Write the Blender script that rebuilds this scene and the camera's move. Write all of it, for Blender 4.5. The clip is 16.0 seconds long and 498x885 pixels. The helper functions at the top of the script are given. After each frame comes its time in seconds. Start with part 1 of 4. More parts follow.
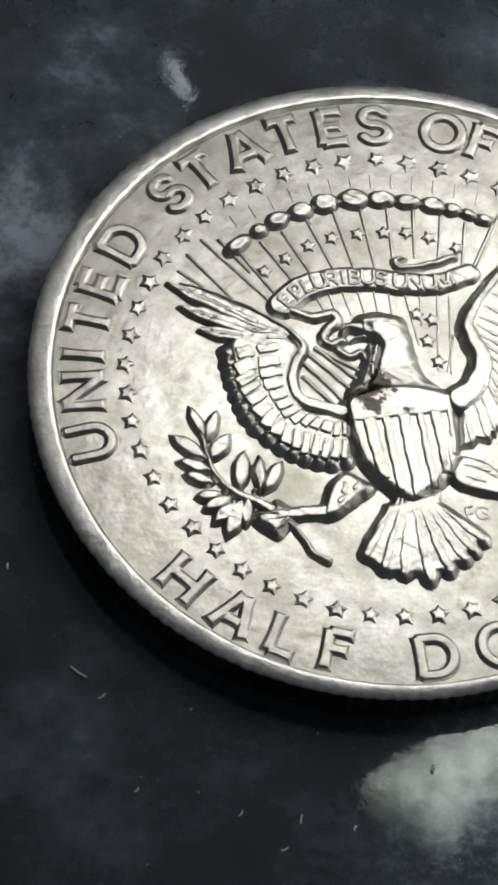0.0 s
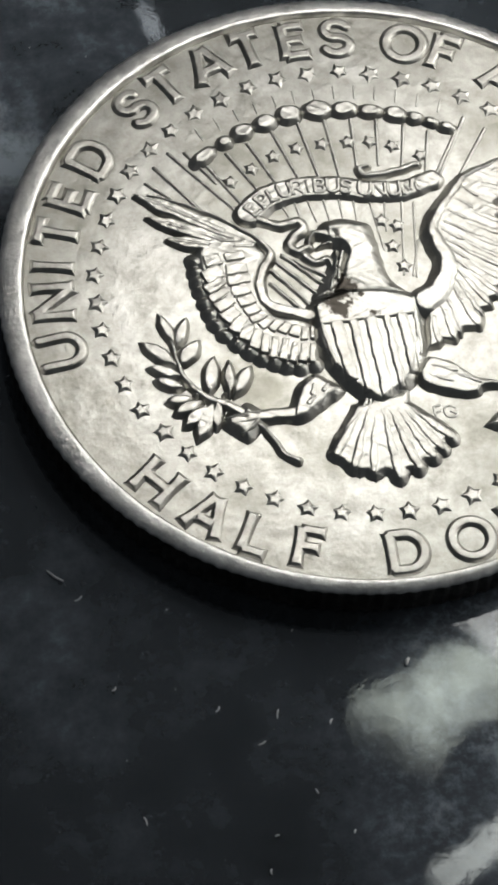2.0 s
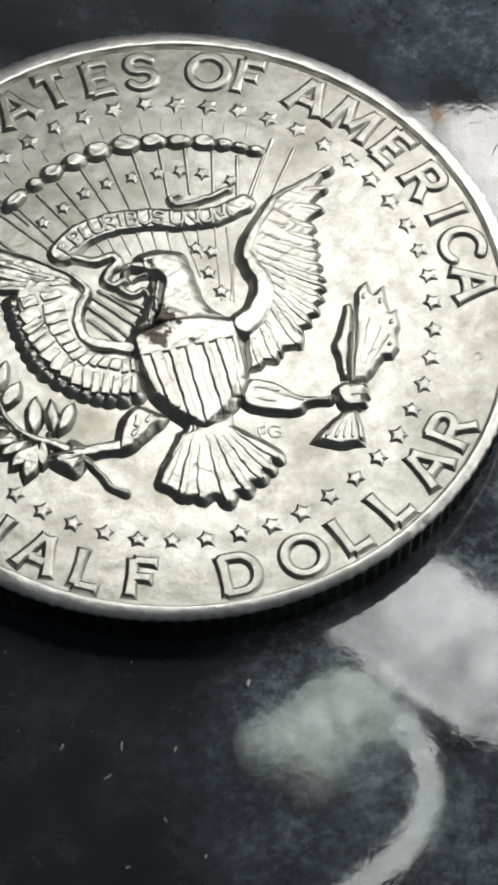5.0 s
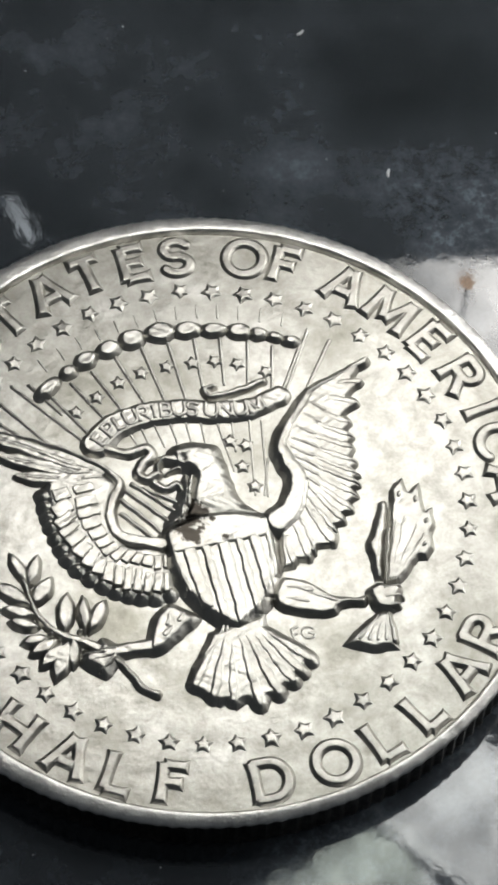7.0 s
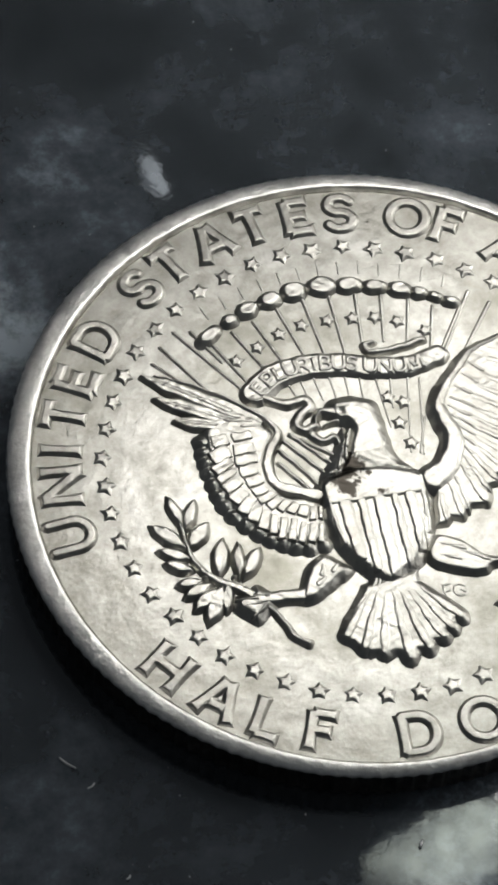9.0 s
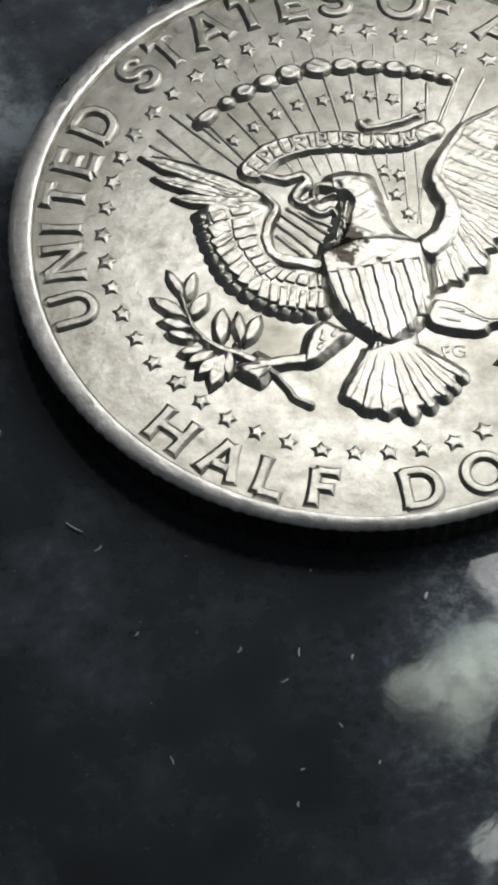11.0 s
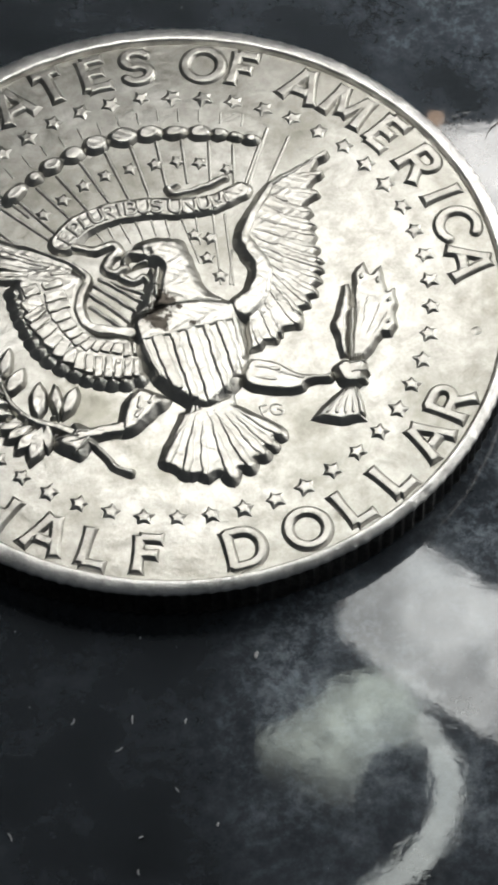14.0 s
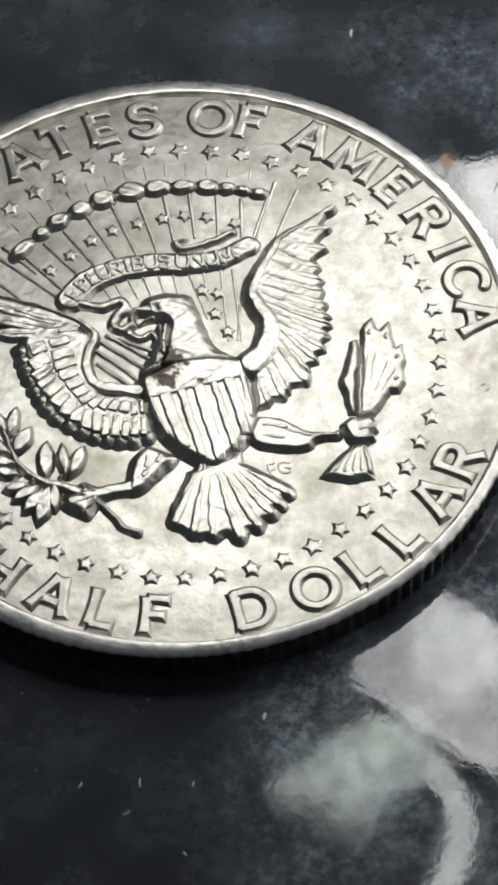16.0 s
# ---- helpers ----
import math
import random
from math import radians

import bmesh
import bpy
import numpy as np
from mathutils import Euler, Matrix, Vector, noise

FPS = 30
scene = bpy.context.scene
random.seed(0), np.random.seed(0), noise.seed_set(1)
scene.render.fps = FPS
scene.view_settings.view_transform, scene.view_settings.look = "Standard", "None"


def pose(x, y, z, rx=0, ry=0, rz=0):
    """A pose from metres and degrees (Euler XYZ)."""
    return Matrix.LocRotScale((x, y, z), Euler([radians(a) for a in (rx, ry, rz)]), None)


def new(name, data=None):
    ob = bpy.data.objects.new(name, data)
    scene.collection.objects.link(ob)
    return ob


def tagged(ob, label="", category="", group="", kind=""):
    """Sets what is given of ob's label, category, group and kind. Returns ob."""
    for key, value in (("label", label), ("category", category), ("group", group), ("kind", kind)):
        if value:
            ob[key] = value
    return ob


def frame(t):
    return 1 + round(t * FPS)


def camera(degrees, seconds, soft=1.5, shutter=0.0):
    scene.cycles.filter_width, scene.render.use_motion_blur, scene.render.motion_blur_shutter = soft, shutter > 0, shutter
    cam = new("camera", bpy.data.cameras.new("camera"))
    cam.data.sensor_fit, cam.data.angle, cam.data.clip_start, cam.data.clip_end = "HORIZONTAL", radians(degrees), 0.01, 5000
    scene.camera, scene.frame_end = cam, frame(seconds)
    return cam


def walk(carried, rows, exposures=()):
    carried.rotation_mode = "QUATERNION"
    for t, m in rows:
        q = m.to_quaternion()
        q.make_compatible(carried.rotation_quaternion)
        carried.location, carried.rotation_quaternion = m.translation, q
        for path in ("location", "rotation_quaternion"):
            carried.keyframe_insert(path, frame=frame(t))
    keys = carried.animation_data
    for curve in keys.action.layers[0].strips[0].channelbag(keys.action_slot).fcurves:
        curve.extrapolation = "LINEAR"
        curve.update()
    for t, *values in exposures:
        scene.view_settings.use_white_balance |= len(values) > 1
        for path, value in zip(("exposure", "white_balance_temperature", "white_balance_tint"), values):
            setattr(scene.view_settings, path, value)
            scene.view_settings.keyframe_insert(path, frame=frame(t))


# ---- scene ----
MM = 0.001  # the coin is worked out in millimetres
FIELD = 1.90  # the height of its field

# camera and its way over the coin: seconds, eye in millimetres, turn in degrees
cam = camera(8.407, 16.0, soft=3.5)
ROWS = [
    (0.0, -27.172, -71.249, 128.528, 29.3367, -4.1119, -9.3316),
    (0.5, -27.688, -71.653, 128.473, 29.4001, -4.1476, -9.1930),
    (1.0, -27.149, -75.196, 127.656, 29.2871, -3.7865, -9.7374),
    (1.5, -27.271, -77.194, 127.513, 29.4625, -3.4951, -10.2711),
    (2.0, -26.418, -76.572, 127.873, 29.6916, -3.2789, -10.5423),
    (2.5, -25.450, -76.884, 127.563, 29.9305, -3.0712, -11.2675),
    (3.0, -24.202, -77.123, 127.971, 29.9326, -2.5154, -11.9047),
    (3.5, -22.993, -77.671, 128.034, 30.0874, -2.0548, -12.7104),
    (4.0, -21.988, -78.592, 127.796, 30.3945, -1.6581, -13.6089),
    (4.5, -20.560, -78.984, 127.989, 30.3382, -1.3371, -14.4109),
    (4.7, -20.075, -79.683, 127.516, 30.6592, -1.0944, -14.7547),
    (6.8, -19.763, -72.056, 130.428, 31.3178, -1.7158, -14.2267),
    (7.0, -20.107, -72.291, 130.302, 31.4153, -1.6990, -14.0189),
    (7.5, -21.286, -72.077, 130.572, 31.3123, -1.7469, -13.2581),
    (8.0, -22.846, -71.988, 130.581, 31.1451, -2.1193, -12.6580),
    (8.5, -24.452, -72.095, 130.838, 31.0830, -2.5156, -12.1461),
    (9.0, -25.945, -72.792, 130.331, 31.0371, -2.7218, -11.2917),
    (9.2, -26.396, -73.085, 130.347, 30.9677, -2.7071, -11.0299),
    (11.3, -25.046, -84.337, 125.528, 31.7646, -0.9231, -12.3789),
    (11.5, -24.721, -84.370, 125.740, 31.8935, -0.8597, -12.5721),
    (12.0, -23.949, -84.699, 126.114, 32.1399, -0.6308, -13.2146),
    (12.5, -23.336, -85.008, 125.987, 32.3908, -0.5936, -14.1502),
    (13.0, -21.409, -84.972, 126.059, 32.3794, -0.0095, -14.8401),
    (13.5, -20.555, -84.971, 126.396, 32.4463, 0.3071, -15.2914),
    (14.0, -19.851, -85.298, 126.082, 32.7289, 0.3785, -15.8163),
    (14.5, -17.763, -85.212, 126.365, 32.5434, 1.0959, -16.2538),
    (15.0, -17.012, -85.616, 125.774, 32.7695, 1.3085, -16.7595),
    (15.5, -17.504, -83.810, 126.679, 32.8808, 1.1627, -16.3023),
    (16.0, -18.431, -82.710, 127.306, 32.5275, 0.7814, -15.7385),
]
walk(cam, [(t, pose(x * MM, y * MM, z * MM, rx, ry, rz)) for t, x, y, z, rx, ry, rz in ROWS])

# world: a dim room
world = bpy.data.worlds.new("dim_room")
scene.world = world
world.use_nodes = True
world.node_tree.nodes["Background"].inputs["Color"].default_value = (0.80, 0.90, 1.0, 1)
world.node_tree.nodes["Background"].inputs["Strength"].default_value = 0.062
scene.view_settings.exposure = -0.10


# ---- materials ----
def material(name, rough=0.5, metal=0.0, base=(0.5, 0.5, 0.5)):
    m = bpy.data.materials.new(name)
    m.use_nodes = True
    b = m.node_tree.nodes["Principled BSDF"]
    b.inputs["Base Color"].default_value = (*base, 1)
    b.inputs["Roughness"].default_value = rough
    b.inputs["Metallic"].default_value = metal
    return m, m.node_tree, b


def noise_node(nt, scale, detail=4.0, rough=0.55, distort=0.0, coord="Object"):
    c = nt.nodes.new("ShaderNodeTexCoord")
    n = nt.nodes.new("ShaderNodeTexNoise")
    n.inputs["Scale"].default_value = scale
    n.inputs["Detail"].default_value = detail
    n.inputs["Roughness"].default_value = rough
    n.inputs["Distortion"].default_value = distort
    nt.links.new(c.outputs[coord], n.inputs["Vector"])
    return n.outputs["Fac"]


def ramp(nt, fac, stops):
    r = nt.nodes.new("ShaderNodeValToRGB")
    while len(r.color_ramp.elements) < len(stops):
        r.color_ramp.elements.new(0.5)
    for e, (at, col) in zip(r.color_ramp.elements, stops):
        e.position, e.color = at, (*col, 1) if len(col) == 3 else col
    nt.links.new(fac, r.inputs["Fac"])
    return r.outputs["Color"]


def grey(v):
    return (v, v, v)


def bump(nt, b, fac, strength, distance):
    n = nt.nodes.new("ShaderNodeBump")
    n.inputs["Strength"].default_value = strength
    n.inputs["Distance"].default_value = distance
    nt.links.new(fac, n.inputs["Height"])
    nt.links.new(n.outputs["Normal"], b.inputs["Normal"])
    return n


def coin_metal(name, dull, mid, bright, rough_lo, rough_hi, spots=(), ring=0.0, relief=0.48, patches=()):
    """Worn silver: toned stains, fine scuffs and nicks."""
    m, nt, b = material(name, 0.45, 1.0)
    stain = noise_node(nt, 700, 12, 0.80, 0.2)
    colour = ramp(nt, stain, [(0.34, dull), (0.50, mid), (0.66, bright)])
    ragged = noise_node(nt, 1700, 5, 0.65) if spots else None
    for x, y, r in spots:  # dark tarnish spots, millimetres
        c = nt.nodes.new("ShaderNodeTexCoord")
        flat = nt.nodes.new("ShaderNodeVectorMath")
        flat.operation = "MULTIPLY"
        flat.inputs[1].default_value = (1, 1, 0)
        nt.links.new(c.outputs["Object"], flat.inputs[0])
        far = nt.nodes.new("ShaderNodeVectorMath")
        far.operation = "DISTANCE"
        far.inputs[1].default_value = (x * MM, y * MM, 0)
        nt.links.new(flat.outputs[0], far.inputs[0])
        rag = nt.nodes.new("ShaderNodeMath")
        rag.operation = "MULTIPLY_ADD"
        rag.inputs[1].default_value = 3.0 * r * MM
        nt.links.new(ragged, rag.inputs[0])
        nt.links.new(far.outputs["Value"], rag.inputs[2])
        mask = nt.nodes.new("ShaderNodeMapRange")
        mask.inputs["From Min"].default_value, mask.inputs["From Max"].default_value = 2.50 * r * MM, 2.20 * r * MM
        nt.links.new(rag.outputs[0], mask.inputs["Value"])
        mix = nt.nodes.new("ShaderNodeMixRGB")
        mix.inputs["Color2"].default_value = (0.045, 0.04, 0.034, 1)
        nt.links.new(mask.outputs["Result"], mix.inputs["Fac"])
        nt.links.new(colour, mix.inputs["Color1"])
        colour = mix.outputs["Color"]
    if ring:  # brownish album toning that creeps in from the rim in patches
        c = nt.nodes.new("ShaderNodeTexCoord")
        far = nt.nodes.new("ShaderNodeVectorMath")
        far.operation = "LENGTH"
        nt.links.new(c.outputs["Object"], far.inputs[0])
        rag = nt.nodes.new("ShaderNodeMath")
        rag.operation = "MULTIPLY_ADD"
        rag.inputs[1].default_value = 9 * MM
        nt.links.new(noise_node(nt, 330, 7, 0.7), rag.inputs[0])
        nt.links.new(far.outputs["Value"], rag.inputs[2])
        mask = nt.nodes.new("ShaderNodeMapRange")
        mask.inputs["From Min"].default_value, mask.inputs["From Max"].default_value = 15.5 * MM, 19.5 * MM
        mask.inputs["To Max"].default_value = ring
        nt.links.new(rag.outputs[0], mask.inputs["Value"])
        mix = nt.nodes.new("ShaderNodeMixRGB")
        mix.inputs["Color2"].default_value = (0.17, 0.158, 0.122, 1)
        nt.links.new(mask.outputs["Result"], mix.inputs["Fac"])
        nt.links.new(colour, mix.inputs["Color1"])
        colour = mix.outputs["Color"]
    blotch = noise_node(nt, 420, 9, 0.72, 0.2) if patches else None
    for x, y, r, amount in patches:  # darker greenish-brown colour in ragged patches, millimetres
        c = nt.nodes.new("ShaderNodeTexCoord")
        far = nt.nodes.new("ShaderNodeVectorMath")
        far.operation = "DISTANCE"
        far.inputs[1].default_value = (x * MM, y * MM, FIELD * MM)
        nt.links.new(c.outputs["Object"], far.inputs[0])
        rag = nt.nodes.new("ShaderNodeMath")
        rag.operation = "MULTIPLY_ADD"
        rag.inputs[1].default_value = 2.2 * r * MM
        nt.links.new(blotch, rag.inputs[0])
        nt.links.new(far.outputs["Value"], rag.inputs[2])
        mask = nt.nodes.new("ShaderNodeMapRange")
        mask.inputs["From Min"].default_value, mask.inputs["From Max"].default_value = 2.25 * r * MM, 1.25 * r * MM
        mask.inputs["To Max"].default_value = amount
        nt.links.new(rag.outputs[0], mask.inputs["Value"])
        mix = nt.nodes.new("ShaderNodeMixRGB")
        mix.inputs["Color2"].default_value = (0.150, 0.145, 0.115, 1)
        nt.links.new(mask.outputs["Result"], mix.inputs["Fac"])
        nt.links.new(colour, mix.inputs["Color1"])
        colour = mix.outputs["Color"]
    nt.links.new(colour, b.inputs["Base Color"])
    nt.links.new(ramp(nt, noise_node(nt, 1500, 6, 0.65), [(0.3, grey(rough_lo)), (0.7, grey(rough_hi))]), b.inputs["Roughness"])
    coarse, fine = noise_node(nt, 1400, 4, 0.6), noise_node(nt, 5200, 5, 0.7)
    mix = nt.nodes.new("ShaderNodeMath")
    mix.operation = "MULTIPLY_ADD"
    mix.inputs[1].default_value = 0.35
    nt.links.new(fine, mix.inputs[0])
    nt.links.new(coarse, mix.inputs[2])
    bump(nt, b, mix.outputs[0], relief, 0.00007)
    return m


def table_glass():
    """Black gloss under dust, dried smears and faint wiping marks."""
    m, nt, b = material("black_gloss", 0.08, 0.0, (0.010, 0.011, 0.013))
    b.inputs["Specular IOR Level"].default_value = 1.0
    b.inputs["IOR"].default_value = 1.55
    smear = noise_node(nt, 170, 9, 0.66, 0.15)
    dust = noise_node(nt, 1300, 6, 0.75)
    cloud = noise_node(nt, 60, 4, 0.55, 0.1)
    film = nt.nodes.new("ShaderNodeMath")
    film.operation = "MULTIPLY"
    nt.links.new(ramp(nt, smear, [(0.36, grey(0.10)), (0.52, grey(0.34)), (0.72, grey(0.9))]), film.inputs[0])
    nt.links.new(ramp(nt, dust, [(0.25, grey(0.5)), (0.75, grey(1.0))]), film.inputs[1])
    both = nt.nodes.new("ShaderNodeMath")
    both.operation = "MULTIPLY"
    nt.links.new(film.outputs[0], both.inputs[0])
    nt.links.new(ramp(nt, cloud, [(0.38, grey(0.22)), (0.66, grey(1.0))]), both.inputs[1])
    # frosty crumbs: fine crystals with gaps between
    frost = nt.nodes.new("ShaderNodeMath")
    frost.operation = "MULTIPLY"
    nt.links.new(ramp(nt, noise_node(nt, 1700, 6, 0.75, 0.2), [(0.44, grey(0.08)), (0.62, grey(0.7))]), frost.inputs[0])
    nt.links.new(ramp(nt, noise_node(nt, 260, 5, 0.6), [(0.35, grey(0.25)), (0.62, grey(1.0))]), frost.inputs[1])
    # broad dusty patches beside the coin; the left ones also paint in brighter light
    total = both.outputs[0]
    for at, reach, amount in (((0.0125, -0.0135, 0), 0.008, 1.0), ((0.020, 0.010, 0), 0.008, 0.45), ((0.0155, 0.0155, 0), 0.0055, 0.55), ((-0.0155, 0.014, 0), 0.014, 0.6), ((0.002, -0.0185, 0), 0.006, 0.9), ((-0.002, -0.0225, 0), 0.008, 0.4), ((0.009, -0.026, 0), 0.010, 0.6), ((-0.023, 0.009, 0), 0.017, 1.1), ((-0.019, -0.012, 0), 0.014, 0.3), ((0.020, -0.002, 0), 0.016, 0.6), ((0.004, -0.022, 0), 0.014, 0.95), ((-0.003, -0.033, 0), 0.012, 0.7)):
        c = nt.nodes.new("ShaderNodeTexCoord")
        far = nt.nodes.new("ShaderNodeVectorMath")
        far.operation = "DISTANCE"
        far.inputs[1].default_value = at
        nt.links.new(c.outputs["Object"], far.inputs[0])
        fade = nt.nodes.new("ShaderNodeMapRange")
        fade.interpolation_type = "SMOOTHSTEP"
        fade.inputs["From Min"].default_value, fade.inputs["From Max"].default_value = reach, reach * 0.2
        fade.inputs["To Min"].default_value, fade.inputs["To Max"].default_value = 0.0, amount
        nt.links.new(far.outputs["Value"], fade.inputs["Value"])
        add = nt.nodes.new("ShaderNodeMath")
        add.operation = "MULTIPLY_ADD"
        nt.links.new(fade.outputs["Result"], add.inputs[0])
        nt.links.new(frost.outputs[0] if reach <= 0.010 else film.outputs[0], add.inputs[1])
        nt.links.new(total, add.inputs[2])
        total = add.outputs[0]
    nt.links.new(ramp(nt, total, [(0.0, (0.010, 0.012, 0.013)), (0.35, (0.052, 0.061, 0.073)), (1.0, (0.23, 0.265, 0.30))]), b.inputs["Base Color"])
    nt.links.new(ramp(nt, total, [(0.05, grey(0.022)), (0.7, grey(0.05))]), b.inputs["Roughness"])
    bump(nt, b, noise_node(nt, 900, 5, 0.6, 0.5), 0.075, 0.00005)
    return m


SILVER = coin_metal("worn_silver", (0.30, 0.288, 0.26), (0.40, 0.392, 0.362), (0.49, 0.482, 0.455), 0.28, 0.38)
TONED = coin_metal("toned_silver", (0.24, 0.233, 0.207), (0.38, 0.373, 0.343), (0.52, 0.513, 0.485), 0.28, 0.41, ring=0.32, relief=0.42,
                   patches=((-3.6, 6.6, 3.6, 0.55), (0.5, 6.9, 2.6, 0.35), (-2.8, 0.6, 1.6, 0.5), (-5.0, -4.5, 2.6, 0.8), (-2.6, -8.4, 1.8, 0.5), (4.2, -7.6, 1.6, 0.4), (7.6, 7.4, 2.0, 0.6), (-6.6, -8.8, 2.2, 0.4), (3.8, -9.6, 2.4, 0.45), (-10.9, 5.4, 2.0, 0.4), (2.6, 2.6, 1.6, 0.45), (9.4, -8.2, 1.8, 0.6)))
WORN = coin_metal("rubbed_silver", (0.25, 0.24, 0.21), (0.37, 0.36, 0.33), (0.48, 0.472, 0.44), 0.29, 0.40)
RIM = coin_metal("rim_silver", (0.48, 0.47, 0.445), (0.70, 0.69, 0.665), (0.86, 0.85, 0.82), 0.32, 0.46, relief=0.9)
# same silver, darkened in colour for the shade on the coin's side
SHADED_EDGE = coin_metal("shaded_edge_metal", (0.05, 0.046, 0.042), (0.11, 0.10, 0.09), (0.26, 0.25, 0.23), 0.30, 0.42)
STAINED = coin_metal("stained_silver", (0.30, 0.288, 0.26), (0.40, 0.392, 0.362), (0.49, 0.482, 0.455), 0.28, 0.38,
                     spots=((-0.95, -0.70, 0.70), (-0.55, -0.25, 0.50), (-1.05, -1.30, 0.50), (-0.75, 0.35, 0.25), (0.05, -0.75, 0.18), (0.36, -1.72, 0.32)))
GLOSS = table_glass()


def lamp_material(name, colour, strength, glow_spots=(), grain=240, dim=0.45, base=0.5):
    m, nt, b = material(name, 0.5, 0.0, (0.8, 0.8, 0.8))
    b.inputs["Emission Color"].default_value = (*colour, 1)
    lo, hi = strength * dim, strength * 1.2
    glow = ramp(nt, noise_node(nt, grain, 8, 0.7, 0.8), [(0.32, (lo, lo, lo)), (0.62, (hi, hi, hi))])
    if glow_spots:  # brighter round each given spot of the sheet
        total = None
        for at, reach, amount in glow_spots:
            c = nt.nodes.new("ShaderNodeTexCoord")
            far = nt.nodes.new("ShaderNodeVectorMath")
            far.operation = "DISTANCE"
            far.inputs[1].default_value = at
            nt.links.new(c.outputs["Object"], far.inputs[0])
            fade = nt.nodes.new("ShaderNodeMapRange")
            fade.interpolation_type = "SMOOTHSTEP"
            fade.inputs["From Min"].default_value, fade.inputs["From Max"].default_value = reach, 0.0
            fade.inputs["To Min"].default_value, fade.inputs["To Max"].default_value = 0.0, amount
            nt.links.new(far.outputs["Value"], fade.inputs["Value"])
            add = nt.nodes.new("ShaderNodeMath")
            add.inputs[1].default_value = base
            nt.links.new(fade.outputs["Result"], add.inputs[0])
            if total is not None:
                nt.links.new(total, add.inputs[1])
            total = add.outputs[0]
        times = nt.nodes.new("ShaderNodeMath")
        times.operation = "MULTIPLY"
        nt.links.new(glow, times.inputs[0])
        nt.links.new(total, times.inputs[1])
        glow = times.outputs[0]
    nt.links.new(glow, b.inputs["Emission Strength"])
    return m


# the last spot is added far right to light the relief's right-facing slopes
LAMP = lamp_material("lamp_diffuser", (1.0, 0.98, 0.945), 3.3, (((-0.0110, -0.002, 0), 0.013, 1.7), ((-0.019, -0.016, 0), 0.014, 1.3), ((-0.0310, -0.0090, 0), 0.013, 2.2), ((-0.010, -0.024, 0), 0.012, 0.65), ((-0.0290, -0.0175, 0), 0.012, 1.3), ((0.0020, 0.0050, 0), 0.013, 2.6), ((0.085, 0.0, 0), 0.075, 1.7)))
# arm, stand and the two small panels glow of themselves instead of being lit
TUBE = lamp_material("glowing_white", (0.94, 1.0, 0.96), 4.2)
BLOB_GLOW = lamp_material("frosted_blob_glow", (0.90, 1.0, 0.89), 5.4, (((-0.0190, -0.0280, 0), 0.0050, 0.75), ((-0.0220, -0.0297, 0), 0.0040, 0.65), ((-0.0175, -0.0285, 0), 0.0030, 0.3), ((-0.0247, -0.0293, 0), 0.0026, 0.35), ((-0.0220, -0.0320, 0), 0.0022, 0.3)), grain=1000, dim=0.06, base=0.015)
WING = lamp_material("glowing_reflector", (0.98, 1.0, 0.98), 5.4, (((-0.0120, -0.0230, 0), 0.012, 0.7), ((0.0, -0.0310, 0), 0.016, 0.8)), base=0.34)


PALE = lamp_material("pale_streak_glow", (0.85, 0.93, 1.0), 2.3)


# ---- mesh helpers ----
def part(name, bm, mat, parent=None, label=""):
    me = bpy.data.meshes.new(name)
    bm.to_mesh(me)
    bm.free()
    return mesh_part(name, me, mat, parent, label)


def mesh_part(name, me, mat, parent=None, label=""):
    if not me.materials:
        me.materials.append(mat)
    ob = new(name, me)
    ob.parent = parent
    if label:
        tagged(ob, label)
    return ob


def smooth(me):
    me.polygons.foreach_set("use_smooth", [True] * len(me.polygons))
    return me


def grid_mesh(name, fn, box, step, floor_at=-0.06):
    """A struck relief: fn(X, Y) gives the height in millimetres over the field, and all that lies below the field is cut away."""
    x0, y0, x1, y1 = box
    xs, ys = np.arange(x0, x1 + step, step), np.arange(y0, y1 + step, step)
    X, Y = np.meshgrid(xs, ys)
    Hh = np.maximum(fn(X, Y), floor_at)
    up = Hh > -0.012
    keep = up[:-1, :-1] | up[1:, :-1] | up[:-1, 1:] | up[1:, 1:]
    ids = np.arange(X.size).reshape(X.shape)
    quads = np.stack([ids[:-1, :-1], ids[:-1, 1:], ids[1:, 1:], ids[1:, :-1]], -1)[keep]
    used, inv = np.unique(quads, return_inverse=True)
    verts = np.stack([X, Y, Hh], -1).reshape(-1, 3)[used] * MM
    me = bpy.data.meshes.new(name)
    me.from_pydata(verts.tolist(), [], inv.reshape(-1, 4).tolist())
    return smooth(me)


# ---- signed distances, positive inside, in millimetres ----
def d_box_stroke(X, Y, a, b, hw, flare=0.0):
    (ax, ay), (bx, by) = a, b
    L = math.hypot(bx - ax, by - ay) or 1e-6
    ux, uy = (bx - ax) / L, (by - ay) / L
    u = (X - ax) * ux + (Y - ay) * uy
    v = -(X - ax) * uy + (Y - ay) * ux
    t = np.clip(np.abs(2 * u / L - 1), 0, 1)
    qx, qy = np.abs(u - L / 2) - L / 2, np.abs(v) - hw * (1 + flare * t ** 3)
    return -(np.hypot(np.maximum(qx, 0), np.maximum(qy, 0)) + np.minimum(np.maximum(qx, qy), 0))


